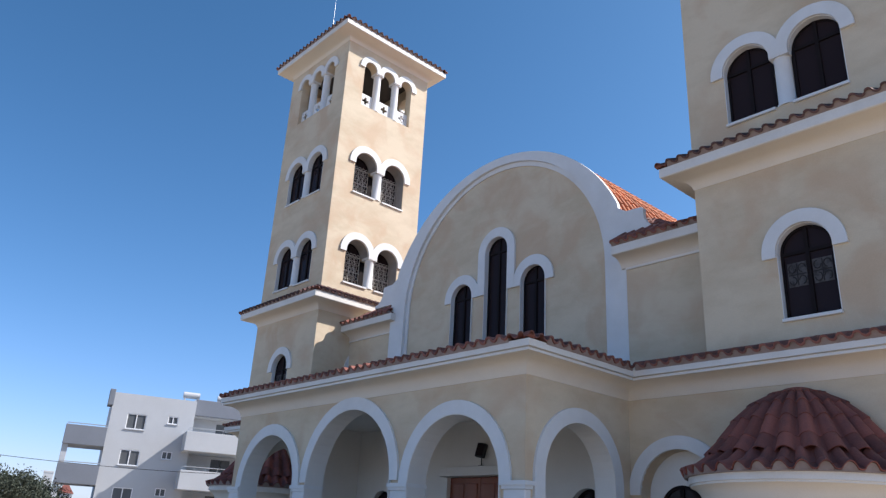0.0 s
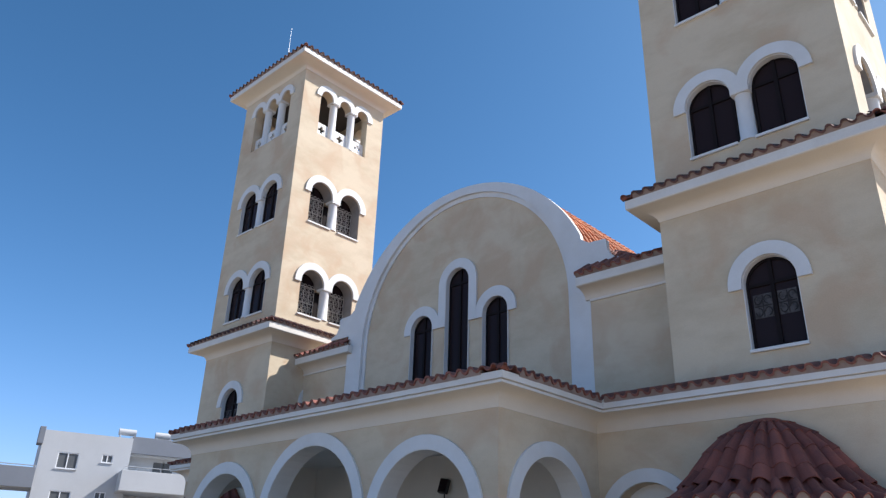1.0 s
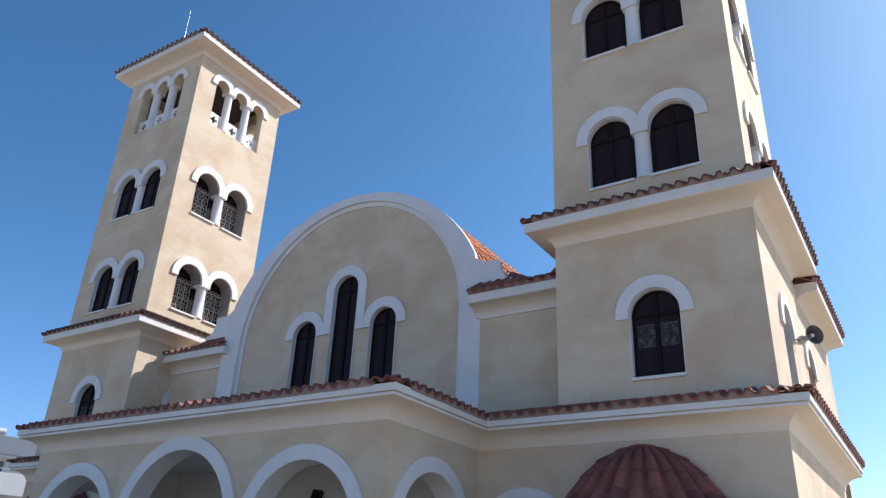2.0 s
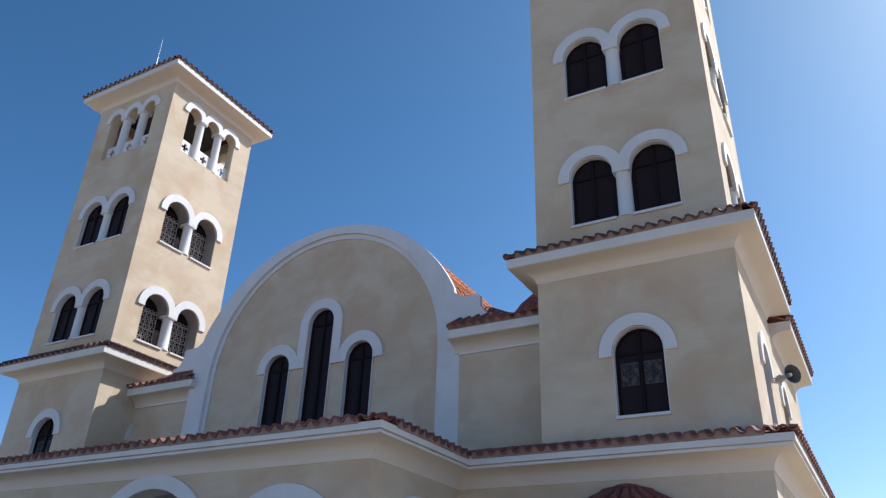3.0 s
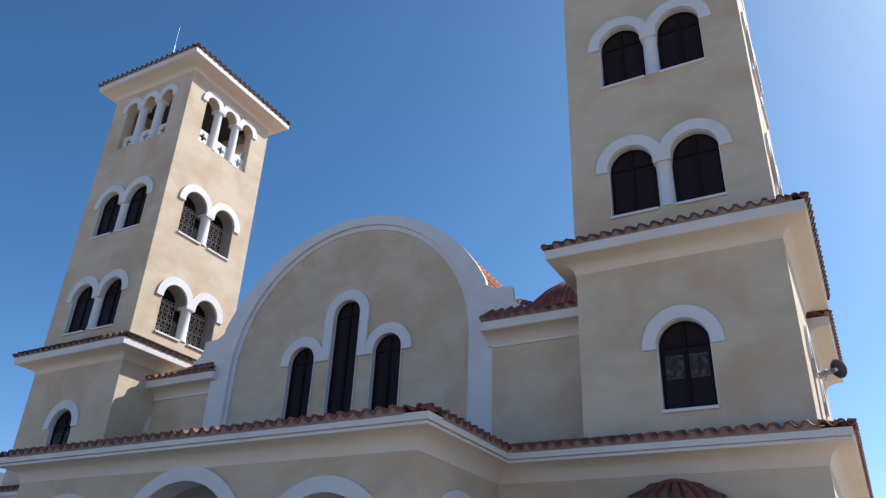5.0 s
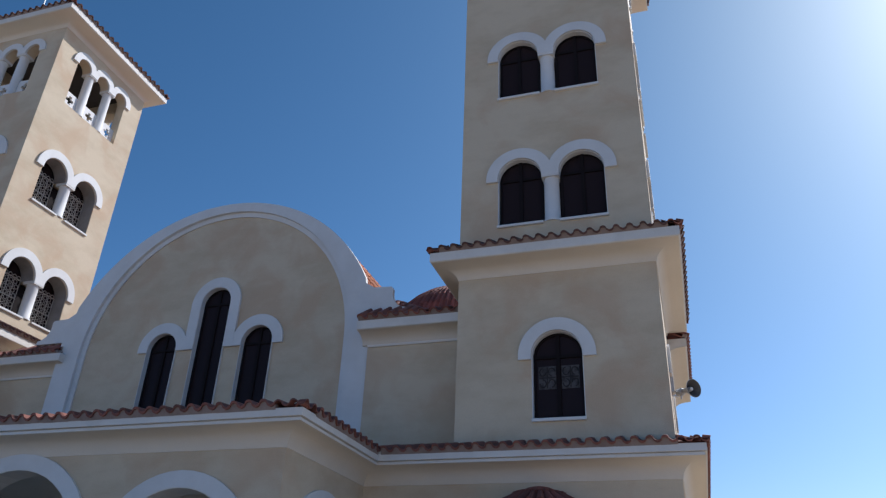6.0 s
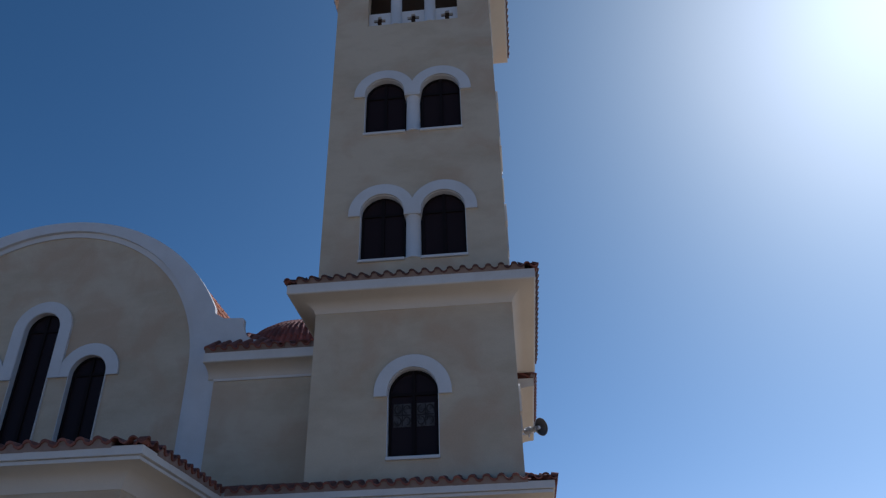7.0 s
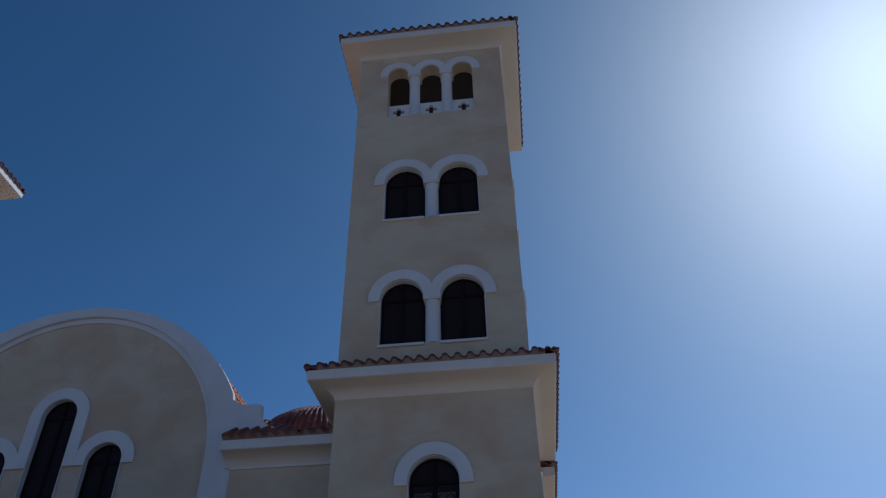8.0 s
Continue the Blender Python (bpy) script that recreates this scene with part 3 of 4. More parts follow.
# porch
ARCHES = ((-3.22, 1.20), (0.0, 1.49), (3.22, 1.20))
o = panel([(-PORCH_X, 0), (PORCH_X, 0), (PORCH_X, LOW_TOP), (-PORCH_X, LOW_TOP)], [arch_hole(c, 0, SPRING + (0.06 if c == 0 else 0), r) for c, r in ARCHES], PORCH_Y, PORCH_Y + 0.42)
part("porch_front_wall", o, STUCCO, church)
for c, r in ARCHES:
    part("arch_trim", ring(c, SPRING + (0.06 if c == 0 else 0), r, r + 0.25, PORCH_Y - 0.05, PORCH_Y + 0.02, 0.0, c - r - 0.23 if abs(c) < 1 else -99, c + r + 0.23 if abs(c) < 1 else 99), WHITE, church)
    part("arch_lining", ring(c, SPRING + (0.06 if c == 0 else 0), r - 0.015, r, PORCH_Y - 0.045, PORCH_Y + 0.43, SPRING - 0.02), INNER, church)
for sx in (1, -1):
    o = panel([(PORCH_Y + 0.42, 0), (LOW_Y + 0.3, 0), (LOW_Y + 0.3, LOW_TOP), (PORCH_Y + 0.42, LOW_TOP)], [arch_hole(-1.03, 0, SPRING + 0.12, 1.0)], 0, 0.36)
    mm = pose(sx * PORCH_X, 0, 0, 0, 0, 90) if sx > 0 else pose(-PORCH_X + 0.36, 0, 0, 0, 0, 90)
    part("porch_side_wall", o, STUCCO, church, m=mm)
    out = -0.05 if sx > 0 else 0.36 - 0.02
    part("arch_trim", ring(-1.03, SPRING + 0.12, 1.0, 1.25, out, out + 0.07, SPRING + 0.10), WHITE, church, m=mm)
    part("arch_lining", ring(-1.03, SPRING + 0.12, 0.985, 1.0, -0.05, 0.41, SPRING + 0.10), INNER, church, m=mm)


def pier(x0, x1, y0, y1):
    """A white pier with a moulded capital under the springing."""
    bm = soft_box(x0, x1, y0, y1, 0.0, SPRING - 0.13, 0.02)
    box(bm, x0 - 0.025, x1 + 0.025, y0 - 0.025, y1 + 0.025, SPRING - 0.13, SPRING - 0.07)
    box(bm, x0 - 0.05, x1 + 0.05, y0 - 0.05, y1 + 0.05, SPRING - 0.07, SPRING)
    return part("pier", bm, WHITE, church)


for x0, x1 in ((-4.98, -4.50), (-2.0, -1.51), (1.51, 2.0), (4.50, 4.98)):
    pier(x0, x1, PORCH_Y - 0.03, PORCH_Y + (0.12 if abs(x0) > 4 or abs(x1) > 4.9 else 0.40))

# porch inside: back wall, end linings, ceiling
BACK_Y = 1.20
o = panel([(-4.6, 0), (4.6, 0), (4.6, 4.28), (-4.6, 4.28)], [[(-0.85, 0), (1.25, 0), (1.25, 2.95), (-0.85, 2.95)], arch_hole(-3.42, 1.1, 2.2, 0.45), arch_hole(3.42, 1.1, 2.2, 0.45)], BACK_Y, BACK_Y + 0.3)
part("porch_back_wall", o, INNER, church)
o = bmesh.new()
box(o, -4.96, 4.96, PORCH_Y + 0.41, BACK_Y + 0.3, 4.26, 4.40)
part("porch_ceiling", o, INNER, church)
for sx in (1, -1):
    o = panel([(PORCH_Y + 0.43, 0), (BACK_Y, 0), (BACK_Y, 4.26), (PORCH_Y + 0.43, 4.26)], [arch_hole(-1.03, 0, SPRING + 0.12, 1.0)], 0, 0.012)
    part("porch_lining", o, INNER, church, m=pose(4.588 if sx > 0 else -4.576, 0, 0, 0, 0, 90))
    wf_mesh, wp_mesh, _ = window_meshes(0.45, 1.55, False)
    for x, y in ((sx * 3.42, BACK_Y + 0.16), (sx * 5.82, LOW_Y + 0.31)):
        wf = to_object("window_frame", wf_mesh, church, pose(x, y, 1.1))
        to_object("pane", wp_mesh, wf)
o = soft_box(-0.95, 1.35, BACK_Y - 0.2, BACK_Y + 0.02, 2.95, 3.17, 0.02)
part("door_hood", o, INNER, church)

# eave along the aisles and round the porch
LINE = [(SIDE_X, 7.6), (SIDE_X, LOW_Y), (PORCH_X, LOW_Y), (PORCH_X, PORCH_Y), (-PORCH_X, PORCH_Y), (-PORCH_X, LOW_Y), (-SIDE_X, LOW_Y), (-SIDE_X, 7.6)]
LINE = LINE[::-1]
Z_LOW, OVER_LOW = 4.71, 0.48
so, ba = cornice(Z_LOW, OVER_LOW, 0.29, 0.18, True)
part("cornice", sweep(LINE, so, False), SOFFIT, church, smooth=True)
part("fascia", sweep(LINE, ba, False, so + ba[1:]), FASCIA, church)
low_roof = new("lower_roof")
low_roof.parent = church
sl, ov = radians(18), OVER_LOW
psl = radians(9)
ex, ey, px, py = SIDE_X + ov, LOW_Y - ov, PORCH_X + ov, PORCH_Y - ov
tile_rows(low_roof, (-ex, ey, Z_LOW), (-px, ey, Z_LOW), sl, 2, 1.0, -1.0, eave=TILE_EAVE)
tile_rows(low_roof, (px, ey, Z_LOW), (ex, ey, Z_LOW), sl, 2, -1.0, 1.0, eave=TILE_EAVE)
tile_rows(low_roof, (-px, py, Z_LOW), (px, py, Z_LOW), psl, 3, 1.0, 1.0, eave=TILE_EAVE)
tile_rows(low_roof, (px, py, Z_LOW), (px, ey, Z_LOW), psl, 3, 1.0, -1.0, eave=TILE_EAVE)
tile_rows(low_roof, (ex, ey, Z_LOW), (ex, 7.6, Z_LOW), sl, 2, 1.0, 0.0, eave=TILE_EAVE)
tile_rows(low_roof, (-px, ey, Z_LOW), (-px, py, Z_LOW), psl, 3, -1.0, 1.0, eave=TILE_EAVE)
hip_tiles(low_roof, (px, py, Z_LOW), (px - 1.6, py + 1.6, Z_LOW + 1.6 * math.tan(psl)))
hip_tiles(low_roof, (-px, py, Z_LOW), (-px + 1.6, py + 1.6, Z_LOW + 1.6 * math.tan(psl)))
hip_tiles(low_roof, (ex, ey, Z_LOW), (ex - 0.42, ey + 0.42, Z_LOW + 0.42 * math.tan(sl)))
for cs in ([(-ex, ey), (-px, ey), (-px, 1.9), (-ex, 1.9)], [(px, ey), (ex, ey), (ex, 1.9), (px, 1.9)]):
    c0, c1 = cs[0], cs[1]
    d = 0.44 * math.tan(sl)
    part("roof_deck", deck([(c0[0], c0[1] + 0.16, Z_LOW + 0.03), (c1[0], c1[1] + 0.16, Z_LOW + 0.03), (c1[0], LOW_Y + 0.2, Z_LOW + 0.64 * math.tan(sl)), (c0[0], LOW_Y + 0.2, Z_LOW + 0.64 * math.tan(sl))]), TILE, low_roof)
part("roof_deck", deck([(ex - 0.16, ey + 0.16, Z_LOW + 0.03), (ex - 0.16, 7.6, Z_LOW + 0.03), (SIDE_X - 0.2, 7.6, Z_LOW + 0.64 * math.tan(sl)), (SIDE_X - 0.2, ey + 0.6, Z_LOW + 0.64 * math.tan(sl))]), TILE, low_roof)
rise = 4.6 * math.tan(psl)
bm = bmesh.new()
pv = [bm.verts.new(p) for p in ((-px + 0.16, py + 0.16, Z_LOW), (px - 0.16, py + 0.16, Z_LOW), (px - 0.16, 1.9, Z_LOW), (-px + 0.16, 1.9, Z_LOW), (px - 4.65, 1.9, Z_LOW + rise), (-px + 4.65, 1.9, Z_LOW + rise))]
bm.faces.new((pv[0], pv[1], pv[4], pv[5]))
bm.faces.new((pv[1], pv[2], pv[4]))
bm.faces.new((pv[3], pv[0], pv[5]))
bm.faces.new((pv[0], pv[3], pv[2], pv[1]))
part("roof_deck", bm, TILE, low_roof)

# gable
GY = 1.77
GX, GC, GR = 0.05, 7.78, 3.70              # springing and radius of the recessed field
OC, OR_ = 7.25, 4.48             # centre and radius of the outer curve


def gable_outline():
    right = arc(0, OC, OR_, 22, math.pi / 2, radians(25.0))
    tip = right[-1]
    right += [(tip[0] + 0.02, 9.0), (4.30, 8.86), (4.72, 8.84), (4.76, 8.80), (4.76, 8.66)]
    right += [(5.10 - 0.34 * math.cos(a), 8.66 - 0.36 * math.sin(a)) for a in [radians(q) for q in (20, 45, 70, 90)]]
    right += [(5.12, 8.2), (4.28, 8.2), (4.28, 4.6)]
    left = [(-x, z) for x, z in right[::-1]]
    return left + right[1:]


GWIN = ((-1.23, 7.82), (0.08, 8.93), (1.39, 7.82))
o = panel(gable_outline(), [[(GX - GR, 4.7), (GX - GR, GC)] + arc(GX, GC, GR, 36)[1:-1] + [(GX + GR, GC), (GX + GR, 4.7)]], GY - 0.10, GY + 0.02)
part("gable_border", o, WHITE, church)
part("gable_moulding", ring(GX, GC, GR - 0.13, GR + 0.004, GY - 0.015, GY + 0.03, GC - 4.7, n=44), WHITE, church)
o = panel([(-4.2, 4.6)] + [(-4.2, 8.3)] + arc(0, OC, OR_ - 0.26, 30, radians(157), radians(23)) + [(4.2, 8.3), (4.2, 4.6)], [arch_hole(c, 5.6, s, 0.42) for c, s in GWIN], GY + 0.021, GY + 0.20)
part("gable_wall", o, STUCCO, church)
for i, (c, s) in enumerate(GWIN):
    lo, hi = ((-99, -0.575), (-99, 99), (0.735, 99))[i]
    leg = 1.18 if i == 1 else 0.07
    part("arch_trim", ring(c, s, 0.42, 0.68, GY - 0.035 - (0.006 if i == 1 else 0), GY + 0.03, leg, lo, hi), WHITE, church)
    part("reveal", ring(c, s, 0.406, 0.419, GY - 0.03, GY + 0.13, s - 5.6), WHITE, church)
    fm, pm, _ = window_meshes(0.42, s + 0.42 - 5.6, False)
    wf = to_object("window_frame", fm, church, pose(c, GY + 0.11, 5.6))
    to_object("pane", pm, wf)
# added dark sheet standing in for the shade behind the gable windows
part("interior_shade_sheet", panel([(-2.4, 4.7), (2.5, 4.7), (2.5, 9.6), (-2.4, 9.6)], [], GY + 1.2, GY + 1.25), INTERIOR_SHADE, church)

# bays between gable and towers
Z_BAY = 7.88
for sx, bay_y in ((1, 1.62), (-1, 1.90)):
    x0, x1 = sorted((sx * (4.29 if sx > 0 else 4.17), sx * (TOWER_X - HALF)))
    part("bay_wall", panel([(x0, 4.6), (x1, 4.6), (x1, 7.8), (x0, 7.8)], [], bay_y, bay_y + 0.3), STUCCO, church)
    so, ba = cornice(Z_BAY, 0.45, 0.22)
    pth = [(x0 - (0.12 if sx > 0 else 0), bay_y), (x1 + (0.12 if sx < 0 else 0), bay_y)]
    part("cornice", sweep(pth, so, False), SOFFIT, church, smooth=True)
    part("fascia", sweep(pth, ba, False, so + ba[1:]), FASCIA, church)
    zm = Z_BAY - 0.03 - 0.20 - 0.22
    part("moulding", soft_box(x0, x1, bay_y - 0.035, bay_y + 0.01, zm - 0.06, zm - 0.005, 0.01), FASCIA, church)
    bay_roof = new("bay_roof")
    bay_roof.parent = church
    # beside the gable the roof climbs on to a small hipped end
    b0, b1 = sorted((sx * 4.2, sx * 5.85))
    h0, h1 = (0.0, 1.0) if sx > 0 else (1.0, 0.0)
    tile_rows(bay_roof, (b0, bay_y - 0.45, Z_BAY), (b1, bay_y - 0.45, Z_BAY), radians(36), 5, h0, h1, eave=TILE_EAVE)
    hip_tiles(bay_roof, (sx * 5.85, bay_y - 0.45, Z_BAY + 0.02), (sx * 4.62, bay_y + 0.78, Z_BAY + 0.02 + 1.23 * math.tan(radians(36))))
    r0, r1 = sorted((sx * 5.60, sx * (TOWER_X - HALF)))
    tile_rows(bay_roof, (r0, bay_y - 0.45, Z_BAY), (r1, bay_y - 0.45, Z_BAY), radians(27), 1, 0.0, 0.0, eave=TILE_EAVE)
    top = Z_BAY + 1.1 * math.tan(radians(36)) - 0.02
    part("roof_deck", deck([(sx * 4.3, bay_y - 0.25, Z_BAY + 0.12), (sx * 5.6, bay_y - 0.25, Z_BAY + 0.12), (sx * 4.75, bay_y + 0.65, top), (sx * 4.3, bay_y + 0.65, top)]), TILE, bay_roof)
    part("roof_deck", deck([(x0, bay_y - 0.32, Z_BAY + 0.03), (x1, bay_y - 0.32, Z_BAY + 0.03), (x1, bay_y + 0.1, Z_BAY + 0.22), (x0, bay_y + 0.1, Z_BAY + 0.22)]), TILE, bay_roof)

# side bay behind the tower, seen past its flank
part("flank_wall", panel([(4.4, 4.6), (9.5, 4.6), (9.5, 8.3), (4.4, 8.3)], [arch_hole(5.4, 5.32, 6.47, 0.48)], 0, 0.3), STUCCO, church, m=pose(TOWER_X + HALF - 0.02, 0, 0, 0, 0, 90))
part("arch_trim", ring(5.4, 6.47, 0.48, 0.74, -0.05, 0.02, 0.07), WHITE, church, m=pose(TOWER_X + HALF - 0.02, 0, 0, 0, 0, 90))
wf = to_object("window_frame", wf_mesh, church, pose(TOWER_X + HALF - 0.2, 5.4, 5.32, 0, 0, 90))
to_object("pane", wp_mesh, wf)
Z_SIDE = 8.38
so, ba = cornice(Z_SIDE, 0.5, 0.17)
SX = TOWER_X + HALF - 0.02
pth = [(SX, 4.99), (SX, 9.5)]
part("cornice", sweep(pth, so, False), SOFFIT, church, smooth=True)
part("fascia", sweep(pth, ba, False, so + ba[1:]), FASCIA, church)
side_roof = new("side_roof")
side_roof.parent = church
tile_rows(side_roof, (SX + 0.5, 4.95, Z_SIDE), (SX + 0.5, 9.5, Z_SIDE), radians(30), 2, eave=TILE_EAVE)
part("roof_deck", deck([(SX + 0.38, 5.0, Z_SIDE + 0.03), (SX + 0.38, 9.5, Z_SIDE + 0.03), (SX - 1.5, 9.5, Z_SIDE + 1.1), (SX - 1.5, 5.0, Z_SIDE + 1.1)]), TILE, side_roof)

# barrel roof of the nave behind the gable
nave = new("nave_roof")
nave.parent = church
NR = 4.34
FOOT = radians(23)
bm = bmesh.new()
prev = None
for i in range(33):
    a = FOOT + (math.pi - 2 * FOOT) * i / 32
    row = [bm.verts.new((NR * math.cos(a), y, OC + NR * math.sin(a))) for y in (GY + 0.03, 17.5)]
    if prev:
        bm.faces.new((prev[0], prev[1], row[1], row[0]))
    prev = row
part("roof_deck", bm, TILE_ORANGE, nave, smooth=True)
for j in range(18):
    y = GY + 0.15 + j * PITCH
    for k in range(14):
        a = FOOT + k * COURSE / NR
        along, up = Vector((0, 1, 0)), Vector((-math.sin(a + 0.045), 0, math.cos(a + 0.045)))
        m = Matrix((along, up, along.cross(up))).transposed().to_4x4()
        m.translation = Vector((NR * math.cos(a), y, OC + NR * math.sin(a))) + along.cross(up) * 0.02
        to_object("tile", TILE_O, nave, m @ Matrix.Rotation(random.uniform(-0.02, 0.02), 4, "Z"))

# plain walls and flat roofs that close the body of the church behind its front
for sx in (1, -1):
    wall_x = sx * 3.95
    a, b = sorted((wall_x, wall_x + sx * 0.1))
    o = bmesh.new()
    box(o, a, b, GY + 0.25, 17.5, 0, 8.74)
    part("nave_wall", o, STUCCO, church)
    a, b = sorted((sx * 4.06, sx * 10.5))
    o = bmesh.new()
    box(o, a, b, 4.45, 9.48, 7.84, 7.96)
    a, b = sorted((sx * 4.06, sx * 6.64))
    box(o, a, b, 1.95, 4.448, 7.84, 7.96)
    part("aisle_roof_slab", o, PAVING, church)
    a, b = sorted((sx * 4.06, sx * 10.52))
    o = bmesh.new()
    box(o, a, b, 9.5, 9.7, 0, 8.3)
    part("aisle_rear_wall", o, STUCCO, church)
o = bmesh.new()
box(o, -SX, -SX + 0.3, 4.45, 9.48, 0, 8.3)
part("flank_wall", o, STUCCO, church)
o = panel([(-NR + 0.1, 0)] + arc(0, OC, NR - 0.02, 24, math.pi - FOOT, FOOT) + [(NR - 0.1, 0)], [], 17.3, 17.5)
part("nave_rear_wall", o, STUCCO, church)


# ---- tiled domes ----
def dome_tiles(parent, profile, n, a0, a1, mat_mesh=DOME_TILE, bedded=False, crown=None):
    """Courses of tapered clay tiles over a turned profile of (radius, z) from eave to crown."""
    for k in range(len(profile) - 1):
        wide = crown and k > 1                # broader barrel tiles above the first two courses
        count = crown if wide else n
        high, cover = (0.33, 0.76) if wide else (0.34, 0.66)
        step = (a1 - a0) / count
        (r0, z0), (r1, z1) = profile[k], profile[k + 1]
        bm = bmesh.new()
        rows = []
        dr, dz = r1 - r0, z1 - z0
        ln = math.hypot(dr, dz)
        nr, nz = -dz / ln, dr / ln
        if nz < 0:
            nr, nz = -nr, -nz
        for f, lift in ((-0.08, 0.018), (0.5, 0.009), (1.0, 0.002)):
            r, z = r0 + dr * f, z0 + dz * f
            for t in (0.016, 0.0):
                row = []
                for i in range(13):
                    u = i / 12
                    h = high * r * step * math.sin(math.pi * u / cover) ** 0.8 if u < cover else -0.02 * math.sin(math.pi * (u - cover) / (1 - cover))
                    ang = (u - 0.5) * step * 1.03
                    q = r + (h + lift + t) * nr
                    row.append(bm.verts.new((q * math.cos(ang), q * math.sin(ang), z + (h + lift + t) * nz)))
                rows.append(row)
        for s in (0, 2):
            for i in range(12):
                bm.faces.new((rows[s][i], rows[s][i + 1], rows[s + 2][i + 1], rows[s + 2][i]))
                if s == 0:
                    bm.faces.new((rows[1][i], rows[1][i + 1], rows[0][i + 1], rows[0][i]))
                    bm.faces.new((rows[1][i + 1], rows[1][i], rows[3][i], rows[3][i + 1]))
        if bedded and k == 0:                 # mortar under the covers along the eave
            edge = [v.co.copy() for v in rows[1]]
            front = [bm.verts.new((c.x - 0.03, c.y, c.z - 0.003)) for c in edge] + [bm.verts.new((r0, edge[-1].y, z0 - 0.03)), bm.verts.new((r0, edge[0].y, z0 - 0.03))]
            back = [bm.verts.new((v.co.x - 0.10, v.co.y, v.co.z)) for v in front]
            mortar = [bm.faces.new(front)] + [bm.faces.new((front[i - 1], front[i], back[i], back[i - 1])) for i in range(len(front))]
            for f in mortar:
                f.material_index = 1
        me = to_mesh("dome_tile", bm, mat_mesh, True)
        me.materials.append(MORTAR)
        for j in range(count):
            to_object("dome_tile", me, parent, Matrix.Rotation(a0 + (j + 0.5) * step + random.uniform(-0.006, 0.006), 4, "Z"))


def apse(m):
    t = thing("apse", "half-round cream apse under a ribbed terracotta half dome", "apse", m, "apses beside the porch")
    prof = [(1.86, 2.67), (1.62, 2.77), (1.41, 2.95), (1.20, 3.20), (0.99, 3.50), (0.74, 3.76), (0.43, 3.96), (0.2, 4.05), (0.03, 4.09)]
    bm = bmesh.new()
    lathe(bm, [(1.54, 0.0), (1.54, 2.3)], 40, math.pi, 2 * math.pi)
    part("apse_wall", bm, STUCCO, t, smooth=True)
    bm = bmesh.new()
    lathe(bm, [(1.54, 2.24), (1.57, 2.25), (1.60, 2.36), (1.68, 2.46), (1.77, 2.50)], 40, math.pi, 2 * math.pi)
    part("cornice", bm, SOFFIT, t, smooth=True)
    bm = bmesh.new()
    lathe(bm, [(1.77, 2.50), (1.77, 2.53), (1.80, 2.535), (1.80, 2.66), (1.5, 2.72)], 40, math.pi, 2 * math.pi)
    part("fascia", bm, FASCIA, t, smooth=True)
    dome = new("dome")
    dome.parent = t
    bm = bmesh.new()
    lathe(bm, [(r, z - 0.01) for r, z in prof], 40, math.pi, 2 * math.pi)
    part("dome_deck", bm, DOME_TILE, dome, smooth=True)
    dome_tiles(dome, prof, 20, math.pi, 2 * math.pi, bedded=True, crown=13)
    bm = bmesh.new()
    lathe(bm, [(0.34, 4.00), (0.30, 4.06), (0.20, 4.105), (0.09, 4.13), (0.0, 4.135)], 24, math.pi, 2 * math.pi)
    part("dome_cap", bm, DOME_TILE, t, smooth=True)
    return t


right_apse = apse(pose(8.22, LOW_Y - 0.01, 0))
copy_thing(right_apse, pose(-8.22, LOW_Y - 0.01, 0))

# main dome over the crossing, far behind the front
main_dome = new("main_dome")
main_dome.parent = church
main_dome.matrix_basis = pose(0.6, 20.7, 0)
DR, DZ = 3.75, 14.0
prof = [(DR * math.cos(radians(a)), DZ + DR * math.sin(radians(a))) for a in (3, 12, 21, 30, 39, 48, 57, 66, 75, 86)]
bm = bmesh.new()
lathe(bm, [(3.6, 0.0), (3.6, DZ)] + [(r, z - 0.01) for r, z in prof], 48)
part("dome_deck", bm, DOME_TILE, main_dome, smooth=True)
dome_tiles(main_dome, prof, 33, radians(190), radians(345))


# ---- loose things on the church ----
def door():
    t = thing("church_door", "varnished dark wooden double door with raised panels", "door", pose(0.2, BACK_Y + 0.12, 0))
    for s in (-1, 1):
        leaf = part("door_leaf", soft_box(min(0, s * 1.09) + 0.004, max(0, s * 1.04) - 0.004, 0, 0.07, 0.02, 2.94, 0.008), WOOD, t)
        for z0, z1 in ((0.2, 1.0), (1.15, 2.05), (2.2, 2.8)):
            for x0, x1 in ((0.1, 0.48), (0.56, 0.94)):
                a, b = sorted((s * x0, s * x1))
                part("door_panel", soft_box(a, b, -0.025, 0.03, z0, z1, 0.015), WOOD, leaf)
    return t


door()


def floodlight(m):
    t = thing("floodlight", "small black floodlight on a stem over the door hood", "floodlight", m)
    bm = bmesh.new()
    box(bm, -0.06, 0.06, -0.06, 0.06, 0, 0.015)
    tube(bm, (0, 0, 0.01), (0, 0, 0.26), 0.015)
    part("stem", bm, BLACK, t)
    part("lamp_housing", soft_box(-0.12, 0.12, -0.06, 0.06, -0.17, 0.17, 0.02), BLACK, t, m=pose(0, -0.02, 0.36, -12, 8, 10))
    part("lens", soft_box(-0.10, 0.10, -0.07, -0.05, -0.14, 0.14, 0.006), GLASS, t, m=pose(0, -0.02, 0.36, -12, 8, 10))
    return t


floodlight(pose(0.42, BACK_Y - 0.1, 3.17))


